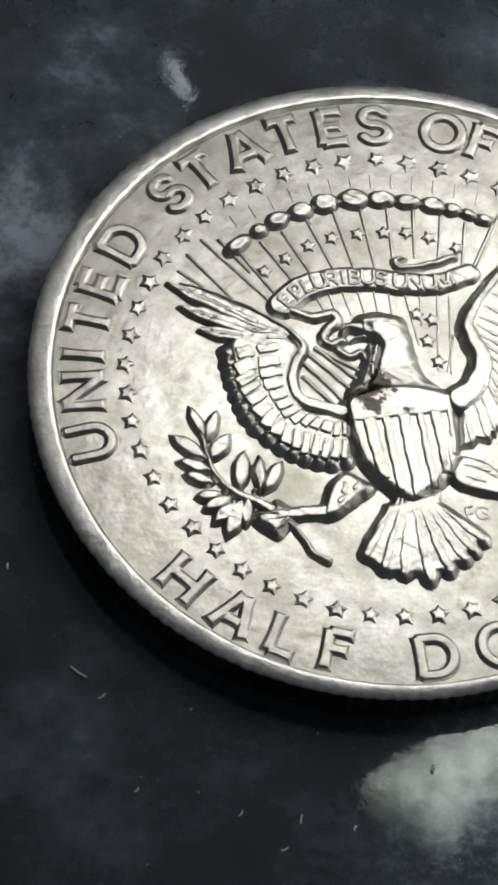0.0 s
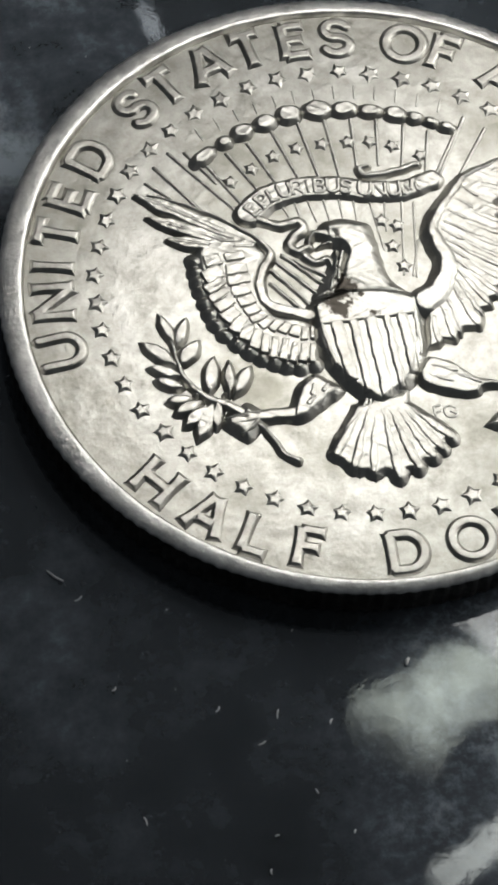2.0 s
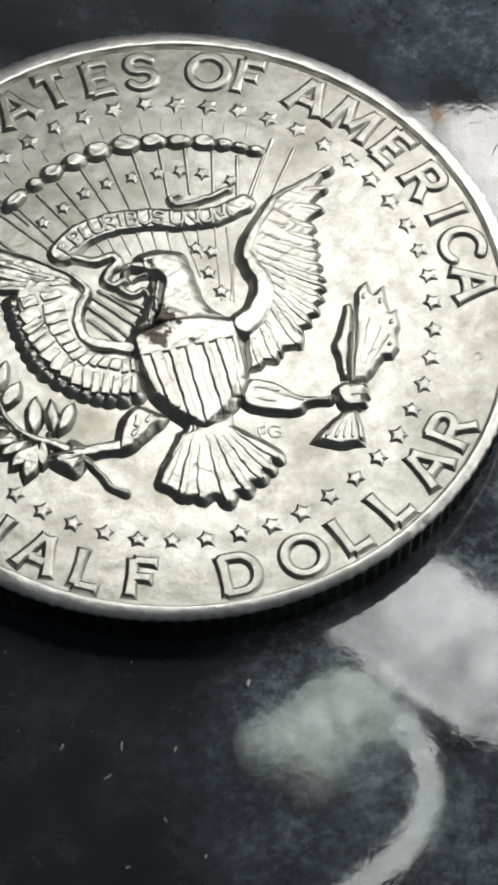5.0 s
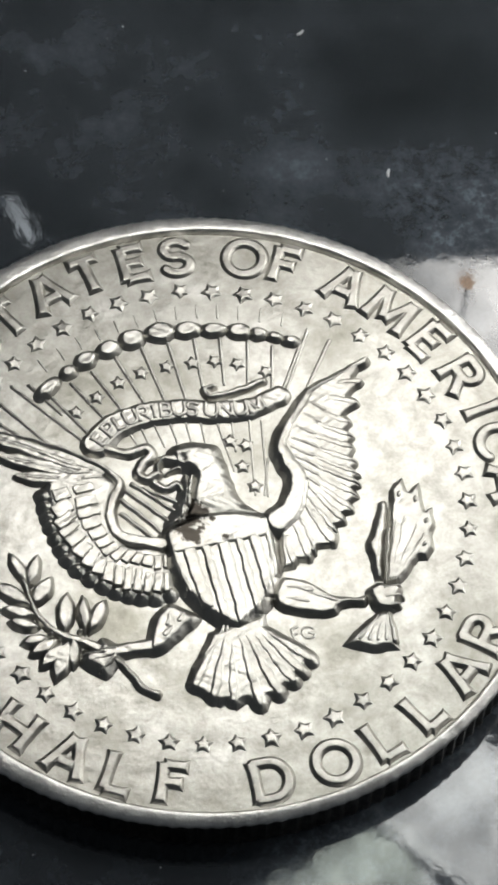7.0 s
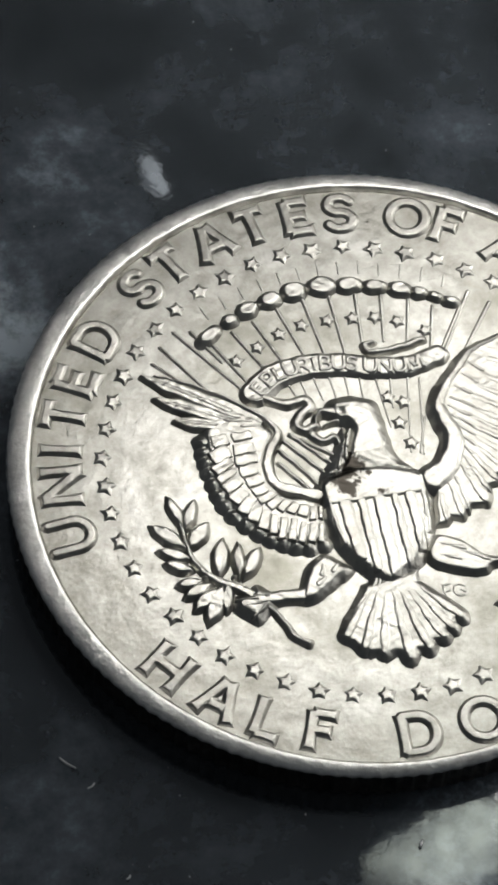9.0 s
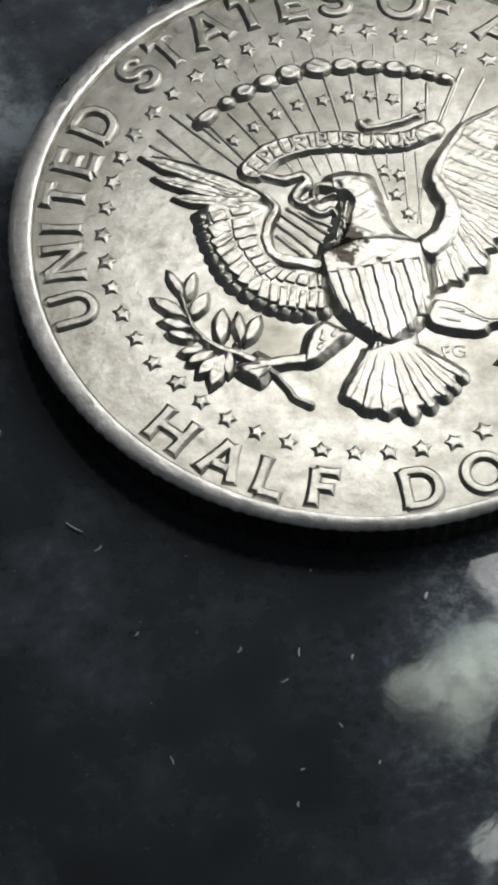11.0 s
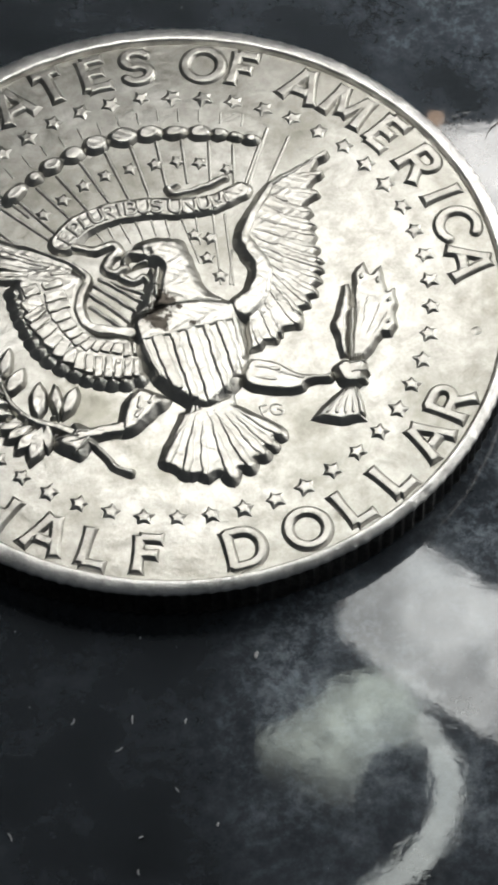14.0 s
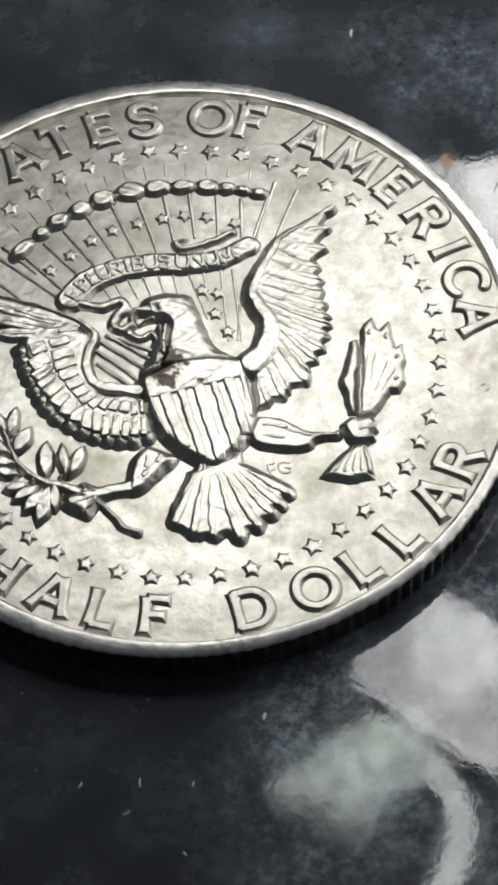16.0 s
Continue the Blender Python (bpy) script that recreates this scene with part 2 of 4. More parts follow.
def d_line(X, Y, pts, w0, w1=None):
    """A round stroke along pts, of half-width w0 at its start and w1 at its end."""
    w1 = w0 if w1 is None else w1
    out, n = np.full(X.shape, -1e3), len(pts) - 1
    for i, ((ax, ay), (bx, by)) in enumerate(zip(pts, pts[1:])):
        dx, dy = bx - ax, by - ay
        t = np.clip(((X - ax) * dx + (Y - ay) * dy) / (dx * dx + dy * dy + 1e-12), 0, 1)
        hw = w0 + (w1 - w0) * (i + t) / n
        out = np.maximum(out, hw - np.hypot(X - ax - t * dx, Y - ay - t * dy))
    return out


def d_poly(X, Y, pts):
    P = np.array(pts)
    d, inside = np.full(X.shape, 1e3), np.zeros(X.shape, bool)
    for (ax, ay), (bx, by) in zip(P, np.roll(P, -1, 0)):
        dx, dy = bx - ax, by - ay
        t = np.clip(((X - ax) * dx + (Y - ay) * dy) / (dx * dx + dy * dy + 1e-12), 0, 1)
        d = np.minimum(d, np.hypot(X - ax - t * dx, Y - ay - t * dy))
        inside ^= ((ay > Y) != (by > Y)) & (X < (bx - ax) * (Y - ay) / (by - ay + 1e-12) + ax)
    return np.where(inside, d, -d)


def d_ellipse(X, Y, c, rx, ry, turn=0.0):
    s, k = math.sin(radians(turn)), math.cos(radians(turn))
    u, v = (X - c[0]) * k + (Y - c[1]) * s, -(X - c[0]) * s + (Y - c[1]) * k
    return (1 - np.hypot(u / rx, v / ry)) * min(rx, ry)


def curve_through(pts, n=6, closed=False):
    """A smooth line through a few points."""
    P = [Vector((*p, 0)) for p in pts]
    out, m = [], len(P)
    for i in range(m if closed else m - 1):
        a, b, c, d = (P[(i + k) % m] if closed else P[min(max(i + k, 0), m - 1)] for k in (-1, 0, 1, 2))
        for j in range(n):
            t = j / n
            v = 0.5 * (2 * b + (c - a) * t + (2 * a - 5 * b + 4 * c - d) * t * t + (3 * b - a - 3 * c + d) * t ** 3)
            out.append((v.x, v.y))
    return out if closed else out + [pts[-1]]


def shoulder(d, height, width):
    """The rounded height of a struck form from its distance to the edge."""
    t = np.clip(d / width, 0, 1)
    return np.where(d < 0, d * 1.6 * height / width, height * (1 - (1 - t) ** 1.35))


def arc(cx, cy, rx, ry, a0, a1, n=14):
    return [(cx + rx * math.cos(radians(a0 + (a1 - a0) * i / n)), cy + ry * math.sin(radians(a0 + (a1 - a0) * i / n))) for i in range(n + 1)]


# letters: straight strokes and bent strokes in a box 1 high, round the middle
STRAIGHT = {
    "U": [], "N": [((-0.36, -0.5), (-0.36, 0.5)), ((0.36, -0.5), (0.36, 0.5)), ((-0.36, 0.46), (0.36, -0.46))],
    "I": [((0, -0.5), (0, 0.5))], "T": [((0, -0.5), (0, 0.42)), ((-0.38, 0.41), (0.38, 0.41))],
    "E": [((-0.25, -0.5), (-0.25, 0.5)), ((-0.28, 0.41), (0.30, 0.41)), ((-0.25, 0.02), (0.22, 0.02)), ((-0.28, -0.41), (0.33, -0.41))],
    "F": [((-0.22, -0.5), (-0.22, 0.5)), ((-0.25, 0.41), (0.32, 0.41)), ((-0.22, 0.02), (0.24, 0.02))],
    "D": [((-0.33, -0.5), (-0.33, 0.5))], "S": [], "O": [], "C": [],
    "A": [((-0.40, -0.5), (-0.02, 0.5)), ((0.40, -0.5), (0.02, 0.5)), ((-0.24, -0.16), (0.24, -0.16))],
    "M": [((-0.44, -0.5), (-0.38, 0.5)), ((0.44, -0.5), (0.38, 0.5)), ((-0.36, 0.46), (0, -0.32)), ((0.36, 0.46), (0, -0.32))],
    "R": [((-0.30, -0.5), (-0.30, 0.5)), ((0.0, -0.02), (0.36, -0.5))],
    "H": [((-0.34, -0.5), (-0.34, 0.5)), ((0.34, -0.5), (0.34, 0.5)), ((-0.34, 0.0), (0.34, 0.0))],
    "L": [((-0.22, -0.5), (-0.22, 0.5)), ((-0.25, -0.41), (0.34, -0.41))],
    "P": [((-0.28, -0.5), (-0.28, 0.5))], "B": [((-0.28, -0.5), (-0.28, 0.5))],
}
BENT = {
    "U": [[(-0.34, 0.45), (-0.34, -0.08)] + arc(0, -0.08, 0.34, 0.34, 180, 360) + [(0.34, -0.08), (0.34, 0.45)]],
    "D": [[(-0.30, 0.42), (-0.02, 0.42)] + arc(-0.02, 0, 0.38, 0.42, 90, -90) + [(-0.02, -0.42), (-0.30, -0.42)]],
    "S": [arc(0, 0.22, 0.27, 0.21, 30, 255) + arc(0, -0.20, 0.29, 0.23, 85, -150)],
    "O": [arc(0, 0, 0.42, 0.43, 0, 360, 28)], "C": [arc(0.06, 0, 0.42, 0.43, 48, 312, 22)],
    "R": [[(-0.28, 0.42), (0.02, 0.42)] + arc(0.02, 0.20, 0.24, 0.22, 90, -90) + [(0.02, -0.02), (-0.28, -0.02)]],
    "P": [[(-0.28, 0.42), (0.02, 0.42)] + arc(0.02, 0.18, 0.24, 0.24, 90, -90) + [(0.02, -0.06), (-0.28, -0.06)]],
    "B": [[(-0.28, 0.42), (0.0, 0.42)] + arc(0.0, 0.22, 0.22, 0.20, 90, -90) + [(-0.28, 0.02), (0.02, 0.02)] + arc(0.02, -0.2, 0.26, 0.22, 90, -90) + [(-0.28, -0.42)]],
}
letter_meshes = {}


def letter_mesh(ch, size, hw, height, step):
    key = (ch, size)
    if key not in letter_meshes:
        def fn(X, Y):
            d = np.full(X.shape, -1e3)
            for a, b in STRAIGHT[ch]:
                d = np.maximum(d, d_box_stroke(X, Y, (a[0] * size, a[1] * size), (b[0] * size, b[1] * size), hw, 0.25))
            for line in BENT.get(ch, []):
                d = np.maximum(d, d_line(X, Y, [(x * size, y * size) for x, y in line], hw))
            return shoulder(d, height, min(0.17, hw * 0.75))
        s = size * 0.62
        letter_meshes[key] = grid_mesh("letter", fn, (-s, -s, s, s), step)
    return letter_meshes[key]


# ---- table ----
bm = bmesh.new()
bmesh.ops.create_cube(bm, size=1, matrix=pose(0, 0.1, -0.006) @ Matrix.Diagonal((0.9, 0.7, 0.012, 1)))
bmesh.ops.bevel(bm, geom=bm.edges[:], offset=0.002, segments=3, affect="EDGES")
table = part("table_top", bm, GLOSS)
tagged(table, "glossy black table top with dust and dried smears", "table", kind="structure")

# ---- the coin ----
coin = new("coin")
tagged(coin, "worn silver coin lying eagle side up on the table", "coin")


def lathe(profile, n):
    """A round form from (radius, height) pairs in millimetres."""
    bm = bmesh.new()
    rings = [[bm.verts.new((r * MM * math.cos(2 * math.pi * i / n), r * MM * math.sin(2 * math.pi * i / n), z * MM)) for i in range(n)] for r, z in profile]
    for a, b in zip(rings, rings[1:]):
        for i in range(n):
            bm.faces.new((a[i], a[(i + 1) % n], b[(i + 1) % n], b[i]))
    return bm, rings


bm, rings = lathe([(0.5, 0.12), (14.6, 0.12), (14.7, 0.0), (14.8, 0.0), (14.88, 0.14), (14.88, 2.0), (14.86, 2.05),
                   (14.75, 2.05), (14.74, FIELD - 0.12), (14.70, FIELD - 0.07), (14.66, FIELD - 0.03), (14.62, FIELD), (14.2, FIELD), (13, FIELD), (9, FIELD), (5, FIELD), (0.5, FIELD)][::-1], 360)
bm.faces.new(rings[0])
bm.faces.new(rings[-1][::-1])
bmesh.ops.recalc_face_normals(bm, faces=bm.faces[:])
disc = part("disc", bm, TONED, coin)

bm, rings = lathe([(15.22, 1.74), (15.31, 1.80), (15.35, 1.88), (15.345, 1.95), (15.31, 2.01), (15.25, 2.05), (15.17, 2.095), (15.08, 2.132), (14.98, 2.158), (14.90, 2.172), (14.83, 2.174), (14.77, 2.15), (14.74, 2.03), (14.70, FIELD - 0.11)], 1800)
bmesh.ops.recalc_face_normals(bm, faces=bm.faces[:])
for v in bm.verts:
    a = math.atan2(v.co.y, v.co.x)
    k = noise.noise(Vector((math.cos(a) * 14, math.sin(a) * 14, v.co.z * 900))) + 0.7 * noise.noise(Vector((math.cos(a) * 45, math.sin(a) * 45, v.co.z * 2000)))
    v.co.x *= 1 + 0.0011 * k
    v.co.y *= 1 + 0.0011 * k
    v.co.z += 0.000016 * k
    # the tops of the reeding notch the outer lip
    lip = min(max((math.hypot(v.co.x, v.co.y) / MM - 15.2) / 0.15, 0), 1)
    v.co.x *= 1 + 0.0013 * lip * (1 + k) * math.cos(150 * a)
    v.co.y *= 1 + 0.0013 * lip * (1 + k) * math.cos(150 * a)
    # the blank was struck a little off centre: the rim is wider on one side
    off = min(max((math.hypot(v.co.x, v.co.y) / MM - 14.85) / 0.4, 0), 1)
    v.co.x += (-0.20 + 0.21 * math.cos(a)) * off * MM
    v.co.y += (0.15 + 0.10 * math.sin(a)) * off * MM
rim_ring = part("rim", bm, RIM, coin, "bright raised rim, knocked in places")
smooth(rim_ring.data)

# reeding: 150 upright ridges round the edge, coloured dark for the shade there
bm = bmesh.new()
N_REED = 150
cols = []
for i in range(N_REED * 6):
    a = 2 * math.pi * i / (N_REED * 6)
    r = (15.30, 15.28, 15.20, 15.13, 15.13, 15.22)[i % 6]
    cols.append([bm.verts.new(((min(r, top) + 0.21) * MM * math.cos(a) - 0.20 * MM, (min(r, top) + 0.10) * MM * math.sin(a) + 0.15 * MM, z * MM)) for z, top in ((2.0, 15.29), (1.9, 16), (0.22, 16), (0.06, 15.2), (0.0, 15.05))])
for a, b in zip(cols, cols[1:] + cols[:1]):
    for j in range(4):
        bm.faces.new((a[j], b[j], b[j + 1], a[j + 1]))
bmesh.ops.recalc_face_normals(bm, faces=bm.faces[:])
part("reeded_edge", bm, SHADED_EDGE, coin, "upright reeding round the edge, its shade put into the colour")

# the two legends, each letter worn a little differently
worn = random.Random(12)
for text, angles, out in (("UNITED", (186.3, 175.5, 167.7, 160.1, 151.5, 141.8), True), ("STATES", (127.0, 119.0, 109.2, 100.4, 91.0, 82.6), True),
                          ("OF", (69.2, 61.0), True), ("AMERICA", (48.4, 38.0, 27.8, 18.0, 9.6, 2.0, -7.4), True),
                          ("HALF", (219.2, 230.6, 240.2, 250.0), False), ("DOLLAR", (267.8, 280.0, 289.8, 299.4, 310.2, 319.4), False)):
    for ch, ang in zip(text, angles):
        ob = mesh_part("letter", letter_mesh(ch, 2.03, 0.30, 0.155, 0.035), WORN, coin)
        ob.matrix_basis = pose(0, 0, FIELD * MM, 0, 0, ang) @ pose(13.42 * MM, 0, 0, worn.uniform(-1.2, 1.2), worn.uniform(-1.2, 1.2), -90 if out else 90) @ Matrix.Diagonal((1, 1, worn.uniform(0.9, 1.25), 1))


def star_fn(radius, height):
    pts = [((radius if i % 2 == 0 else radius * 0.60) * math.sin(math.pi * i / 5), (radius if i % 2 == 0 else radius * 0.60) * math.cos(math.pi * i / 5)) for i in range(10)]
    return lambda X, Y: shoulder(d_poly(X, Y, pts), height, radius * 0.27)


star_big = grid_mesh("star", star_fn(0.50, 0.09), (-0.6, -0.6, 0.6, 0.6), 0.035)
for i in range(50):
    ob = mesh_part("star", star_big, SILVER, coin)
    ob.matrix_basis = pose(0, 0, FIELD * MM, 0, 0, 269.8 + 7.2 * i) @ pose(worn.uniform(11.44, 11.56) * MM, 0, 0, worn.uniform(-4, 4), worn.uniform(-4, 4), 90 + worn.uniform(-9, 9)) @ Matrix.Diagonal((worn.uniform(0.9, 1.08), worn.uniform(0.9, 1.08), worn.uniform(0.7, 1.35), 1))

struck_dot = grid_mesh("bead", lambda X, Y: shoulder(d_ellipse(X, Y, (0, 0), 0.26, 0.24), 0.05, 0.24), (-0.4, -0.4, 0.4, 0.4), 0.04)
mesh_part("bead", struck_dot, WORN, coin).location = (12.45 * MM, -5.4 * MM, FIELD * MM)

# ---- the eagle and all that goes with it ----
def span(pts, pad):
    xs, ys = [p[0] for p in pts], [p[1] for p in pts]
    return min(xs) - pad, min(ys) - pad, max(xs) + pad, max(ys) + pad


DEPTH = 0.86  # how far wear has taken the relief down


def struck(name, dist, box, height, width, parent=coin, label="", step=0.045, over=None, extra=None, mat=SILVER, even=False):
    """A raised form: its distance field, the height of its top and the width of its rounded shoulder; over: the form that it rises from."""
    def fn(X, Y):
        d = dist(X, Y) if even else dist(*wobble(X, Y))
        h = shoulder(d, height * DEPTH, width) + (0.012 * np.sin(3.1 * X + 1.3 * np.sin(2.3 * Y)) * np.cos(2.7 * Y + X) + 0.008 * np.sin(9.1 * X + 2.1 * np.sin(5.3 * Y)) * np.cos(8.3 * Y + 2 * X)) * (d > 0.05)
        if extra:
            h = h + np.where(d > 0, extra(X, Y) * np.clip(d / width, 0, 1), 0)
        return h
    if over is None:
        me = grid_mesh(name, fn, box, step)
    else:
        me = grid_mesh(name, fn, box, step)
        co = np.empty(len(me.vertices) * 3)
        me.vertices.foreach_get("co", co)
        co = co.reshape(-1, 3)
        co[:, 2] += np.maximum(over(co[:, 0] / MM, co[:, 1] / MM), 0) * MM
        me.vertices.foreach_set("co", co.ravel())
    ob = mesh_part(name, me, mat, parent, label)
    if parent is coin:
        ob.location.z = FIELD * MM
    return ob


def wobble(X, Y):
    """Hand-cut unevenness of the die and the softening of wear."""
    return (X + 0.014 * np.sin(2.9 * Y + 1.1 * X) + 0.016 * np.sin(6.7 * Y - 2.1 * X + 1.0) + 0.008 * np.sin(13.1 * Y + 5.3 * X) * np.sin(3.7 * X),
            Y + 0.014 * np.sin(3.3 * X - 0.9 * Y + 2.0) + 0.016 * np.sin(7.1 * X + 2.9 * Y) + 0.008 * np.sin(12.3 * X - 4.7 * Y) * np.sin(4.1 * Y))



def stroke(name, pts, w0, w1, height, width, parent=coin, label="", step=0.045, over=None, even=False):
    return struck(name, lambda X, Y: d_line(X, Y, pts, w0, w1), span(pts, max(w0, w1) + 0.1), height, width, parent, label, step, over, even=even)


def feather(a, b, w0, w1, height, parent, point=0.0, vein=0.035, step=0.045, flank=0.24, square=False):
    """One feather from its root a to its end b, rounded or pointed, with a groove along the middle."""
    L = math.hypot(b[0] - a[0], b[1] - a[1])
    ux, uy = (b[0] - a[0]) / L, (b[1] - a[1]) / L

    def dist(X, Y):
        u, v = (X - a[0]) * ux + (Y - a[1]) * uy, -(X - a[0]) * uy + (Y - a[1]) * ux
        t = np.clip(u / L, 0, 1)
        hw = (w0 + (w1 - w0) * t) * (1 - point * np.clip((t - 0.72) / 0.28, 0, 1) ** 1.5)
        if square:
            return np.minimum(hw - np.abs(v), L / 2 - np.abs(u - L / 2) - 0.25 * v * v)
        end = np.maximum(np.maximum(u - (L - hw * 0.45), -u), 0)
        return hw - np.hypot(v, end)

    def groove(X, Y):
        v = -(X - a[0]) * uy + (Y - a[1]) * ux
        u = (X - a[0]) * ux + (Y - a[1]) * uy
        return -vein * np.exp(-(v / 0.05) ** 2) + 0.03 * np.clip(u / L, 0, 1)
    return struck("feather", dist, span((a, b), max(w0, w1) + 0.15), height, min(flank, max(w0, w1) * 0.7), parent, "", step, None, groove)


def along(line, s):
    k = min(max(s, 0), 0.9999) * (len(line) - 1)
    i = int(k)
    (ax, ay), (bx, by) = line[i], line[i + 1]
    return ax + (bx - ax) * (k - i), ay + (by - ay) * (k - i)


rnd = random.Random(4)

# rays behind the crest, from the clouds down to the ribbon
RAYS = [((-5.45, 7.2), (-4.2, 4.8)), ((-4.45, 7.7), (-3.42, 5.6)), ((-3.4, 8.1), (-2.5, 5.75)), ((-2.2, 8.6), (-1.45, 5.85)), ((-0.95, 8.95), (-0.55, 5.85)),
        ((0.28, 8.95), (0.38, 5.8)), ((1.48, 8.75), (1.22, 5.6)), ((2.63, 8.55), (2.25, 6.1)), ((3.82, 8.1), (3.3, 5.95)), ((4.85, 7.6), (4.2, 5.1)),
        ((-7.05, 8.1), (-4.4, 4.35)), ((-7.8, 7.4), (-6.1, 4.8)), ((-6.3, 8.0), (-5.2, 6.2)), ((6.62, 8.1), (4.55, 4.6)), ((6.1, 7.4), (4.4, 4.7)), ((7.45, 7.35), (5.5, 4.65)),
        ((-8.3, 6.6), (-7.3, 5.6))]
for a, b in RAYS:
    stroke("ray", [a, b], 0.10, 0.08, 0.10, 0.09, step=0.04, even=True)
for i in range(13):
    x = -5.2 + i * 0.88
    y = 9.95 - 0.052 * (x - 0.1) ** 2
    stroke("ray", [(x * 1.03, y + 0.08), (x * 1.08, y + 0.75)], 0.05, 0.04, 0.06, 0.06, step=0.04, even=True)
for x0, y0, x1, y1 in ((-2.5, 4.6, -2.2, 3.7), (-1.9, 4.75, -1.75, 3.6), (-1.3, 4.75, -1.1, 3.5), (-0.6, 4.7, -0.5, 3.4), (0.1, 4.6, 0.1, 3.4), (0.75, 4.45, 0.7, 3.3),
                       (1.45, 4.3, 1.6, 1.6), (2.9, 4.1, 2.2, 0.2), (3.4, 3.9, 2.75, 0.0), (2.1, 4.1, 1.9, 2.6), (3.2, 1.9, 2.6, 0.1)):
    stroke("ray", [(x0, y0), (x1, y1)], 0.06, 0.05, 0.09, 0.07, step=0.04, even=True)

# arc of clouds
CLOUDS = [(-5.52, 7.62, 0.75, 0.36, 38), (-4.42, 8.25, 0.45, 0.34, 25), (-3.52, 8.72, 0.56, 0.42, 25), (-2.42, 9.05, 0.60, 0.42, 12), (-1.25, 9.35, 0.62, 0.48, 8),
          (0.07, 9.42, 0.70, 0.50, 0), (1.28, 9.27, 0.66, 0.42, -6), (2.43, 9.02, 0.60, 0.38, -10), (3.55, 8.68, 0.56, 0.42, -18), (4.38, 8.36, 0.46, 0.34, -24),
          (5.05, 8.02, 0.42, 0.28, -28), (5.72, 7.66, 0.46, 0.30, -20)]
for x, y, rx, ry, turn in CLOUDS:
    struck("cloud", lambda X, Y: d_ellipse(X, Y, (x, y), rx * 1.14, ry * 1.22, turn), (x - 0.98, y - 0.9, x + 0.98, y + 0.9), 0.36, 0.24)

# small stars in the crest
star_small = grid_mesh("star", star_fn(0.42, 0.12), (-0.5, -0.5, 0.5, 0.5), 0.035)
for x, y in ((-4.55, 6.14), (-3.47, 6.71), (-2.37, 7.24), (-1.26, 7.53), (-0.07, 7.60), (1.10, 7.53), (2.12, 7.42), (3.08, 7.04), (4.23, 6.34), (1.77, 3.15), (2.42, 2.78), (2.01, 1.75), (2.30, 0.65)):
    ob = mesh_part("star", star_small, SILVER, coin)
    ob.matrix_basis = pose(x * MM, y * MM, FIELD * MM, 0, 0, rnd.uniform(-25, 25))

# wing with square rows of feathers
OUTER = curve_through([(-7.30, 2.5), (-7.27, 1.5), (-7.2, 0.45), (-7.0, -0.75), (-6.55, -1.8), (-5.66, -2.85), (-4.7, -3.55), (-3.7, -4.0), (-2.6, -3.95)], 5)
LIGHT = curve_through([(-6.5, 2.2), (-6.66, 0.65), (-6.45, -0.4), (-5.85, -1.7), (-5.1, -2.72), (-4.3, -3.3), (-3.48, -3.7), (-2.6, -3.8)], 5)
MID = curve_through([(-5.6, 2.25), (-5.62, 1.35), (-5.58, 0.4), (-5.35, -0.6), (-5.0, -1.35), (-4.4, -1.85), (-3.7, -2.25), (-2.9, -2.6), (-2.4, -2.7)], 5)
INNER = curve_through([(-4.5, 2.35), (-4.45, 1.2), (-4.54, 0.25), (-4.34, -0.63), (-3.97, -1.2), (-3.4, -1.55), (-2.81, -1.77), (-2.35, -1.85)], 5)
SCALLOPS = [along(OUTER, (i + 0.5) / 15) for i in range(15)]


def wing_outline(X, Y):
    d = d_poly(X, Y, curve_through([(-6.8, 2.9), (-5.0, 3.5), (-3.5, 2.2), (-4.1, 0.6), (-3.7, -0.9), (-2.3, -1.5), (-2.3, -3.7), (-3.5, -3.8), (-5.3, -2.85), (-6.7, -0.9), (-7.0, 1.2)], 5, True))
    for x, y in SCALLOPS:
        d = np.maximum(d, d_ellipse(X, Y, (x * 0.945, y * 0.945), 0.50, 0.50))
    return d


wing = struck("wing", wing_outline, (-7.9, -4.9, -1.8, 4.6), 0.33, 0.48, label="spread wing with square rows of feathers")
for n, a, b, h in ((15, MID, LIGHT, 0.41), (13, INNER, MID, 0.43)):
    for i in range(n):
        sx = (i + 0.5) / n
        p, q = along(a, sx), along(b, sx)
        e, g = along(b, sx - 0.5 / n), along(b, sx + 0.5 / n)
        w = math.hypot(e[0] - g[0], e[1] - g[1]) * 0.5
        start, end = rnd.uniform(0.08, 0.13), rnd.uniform(1.0, 1.1)
        feather((p[0] + start * (q[0] - p[0]), p[1] + start * (q[1] - p[1])), (p[0] + end * (q[0] - p[0]), p[1] + end * (q[1] - p[1])), w * 1.0, w * rnd.uniform(1.03, 1.10), h + rnd.uniform(-0.02, 0.02), wing, vein=0.0, flank=0.06, square=True, step=0.04)
for a, b, w0, w1 in (((-4.3, 2.85), (-8.98, 6.0), 0.50, 0.46), ((-4.9, 2.75), (-8.68, 4.76), 0.46, 0.42), ((-5.2, 2.6), (-7.98, 3.45), 0.42, 0.40), ((-5.4, 3.5), (-6.9, 4.55), 0.26, 0.22), ((-5.0, 3.1), (-6.3, 3.75), 0.22, 0.2), ((-4.6, 2.85), (-5.9, 3.1), 0.22, 0.2), ((-4.2, 2.5), (-5.2, 2.65), 0.18, 0.2)):
    feather(a, b, w0, w1, 0.32 if w0 > 0.3 else 0.38, wing, 0.7, 0.03, flank=0.18)
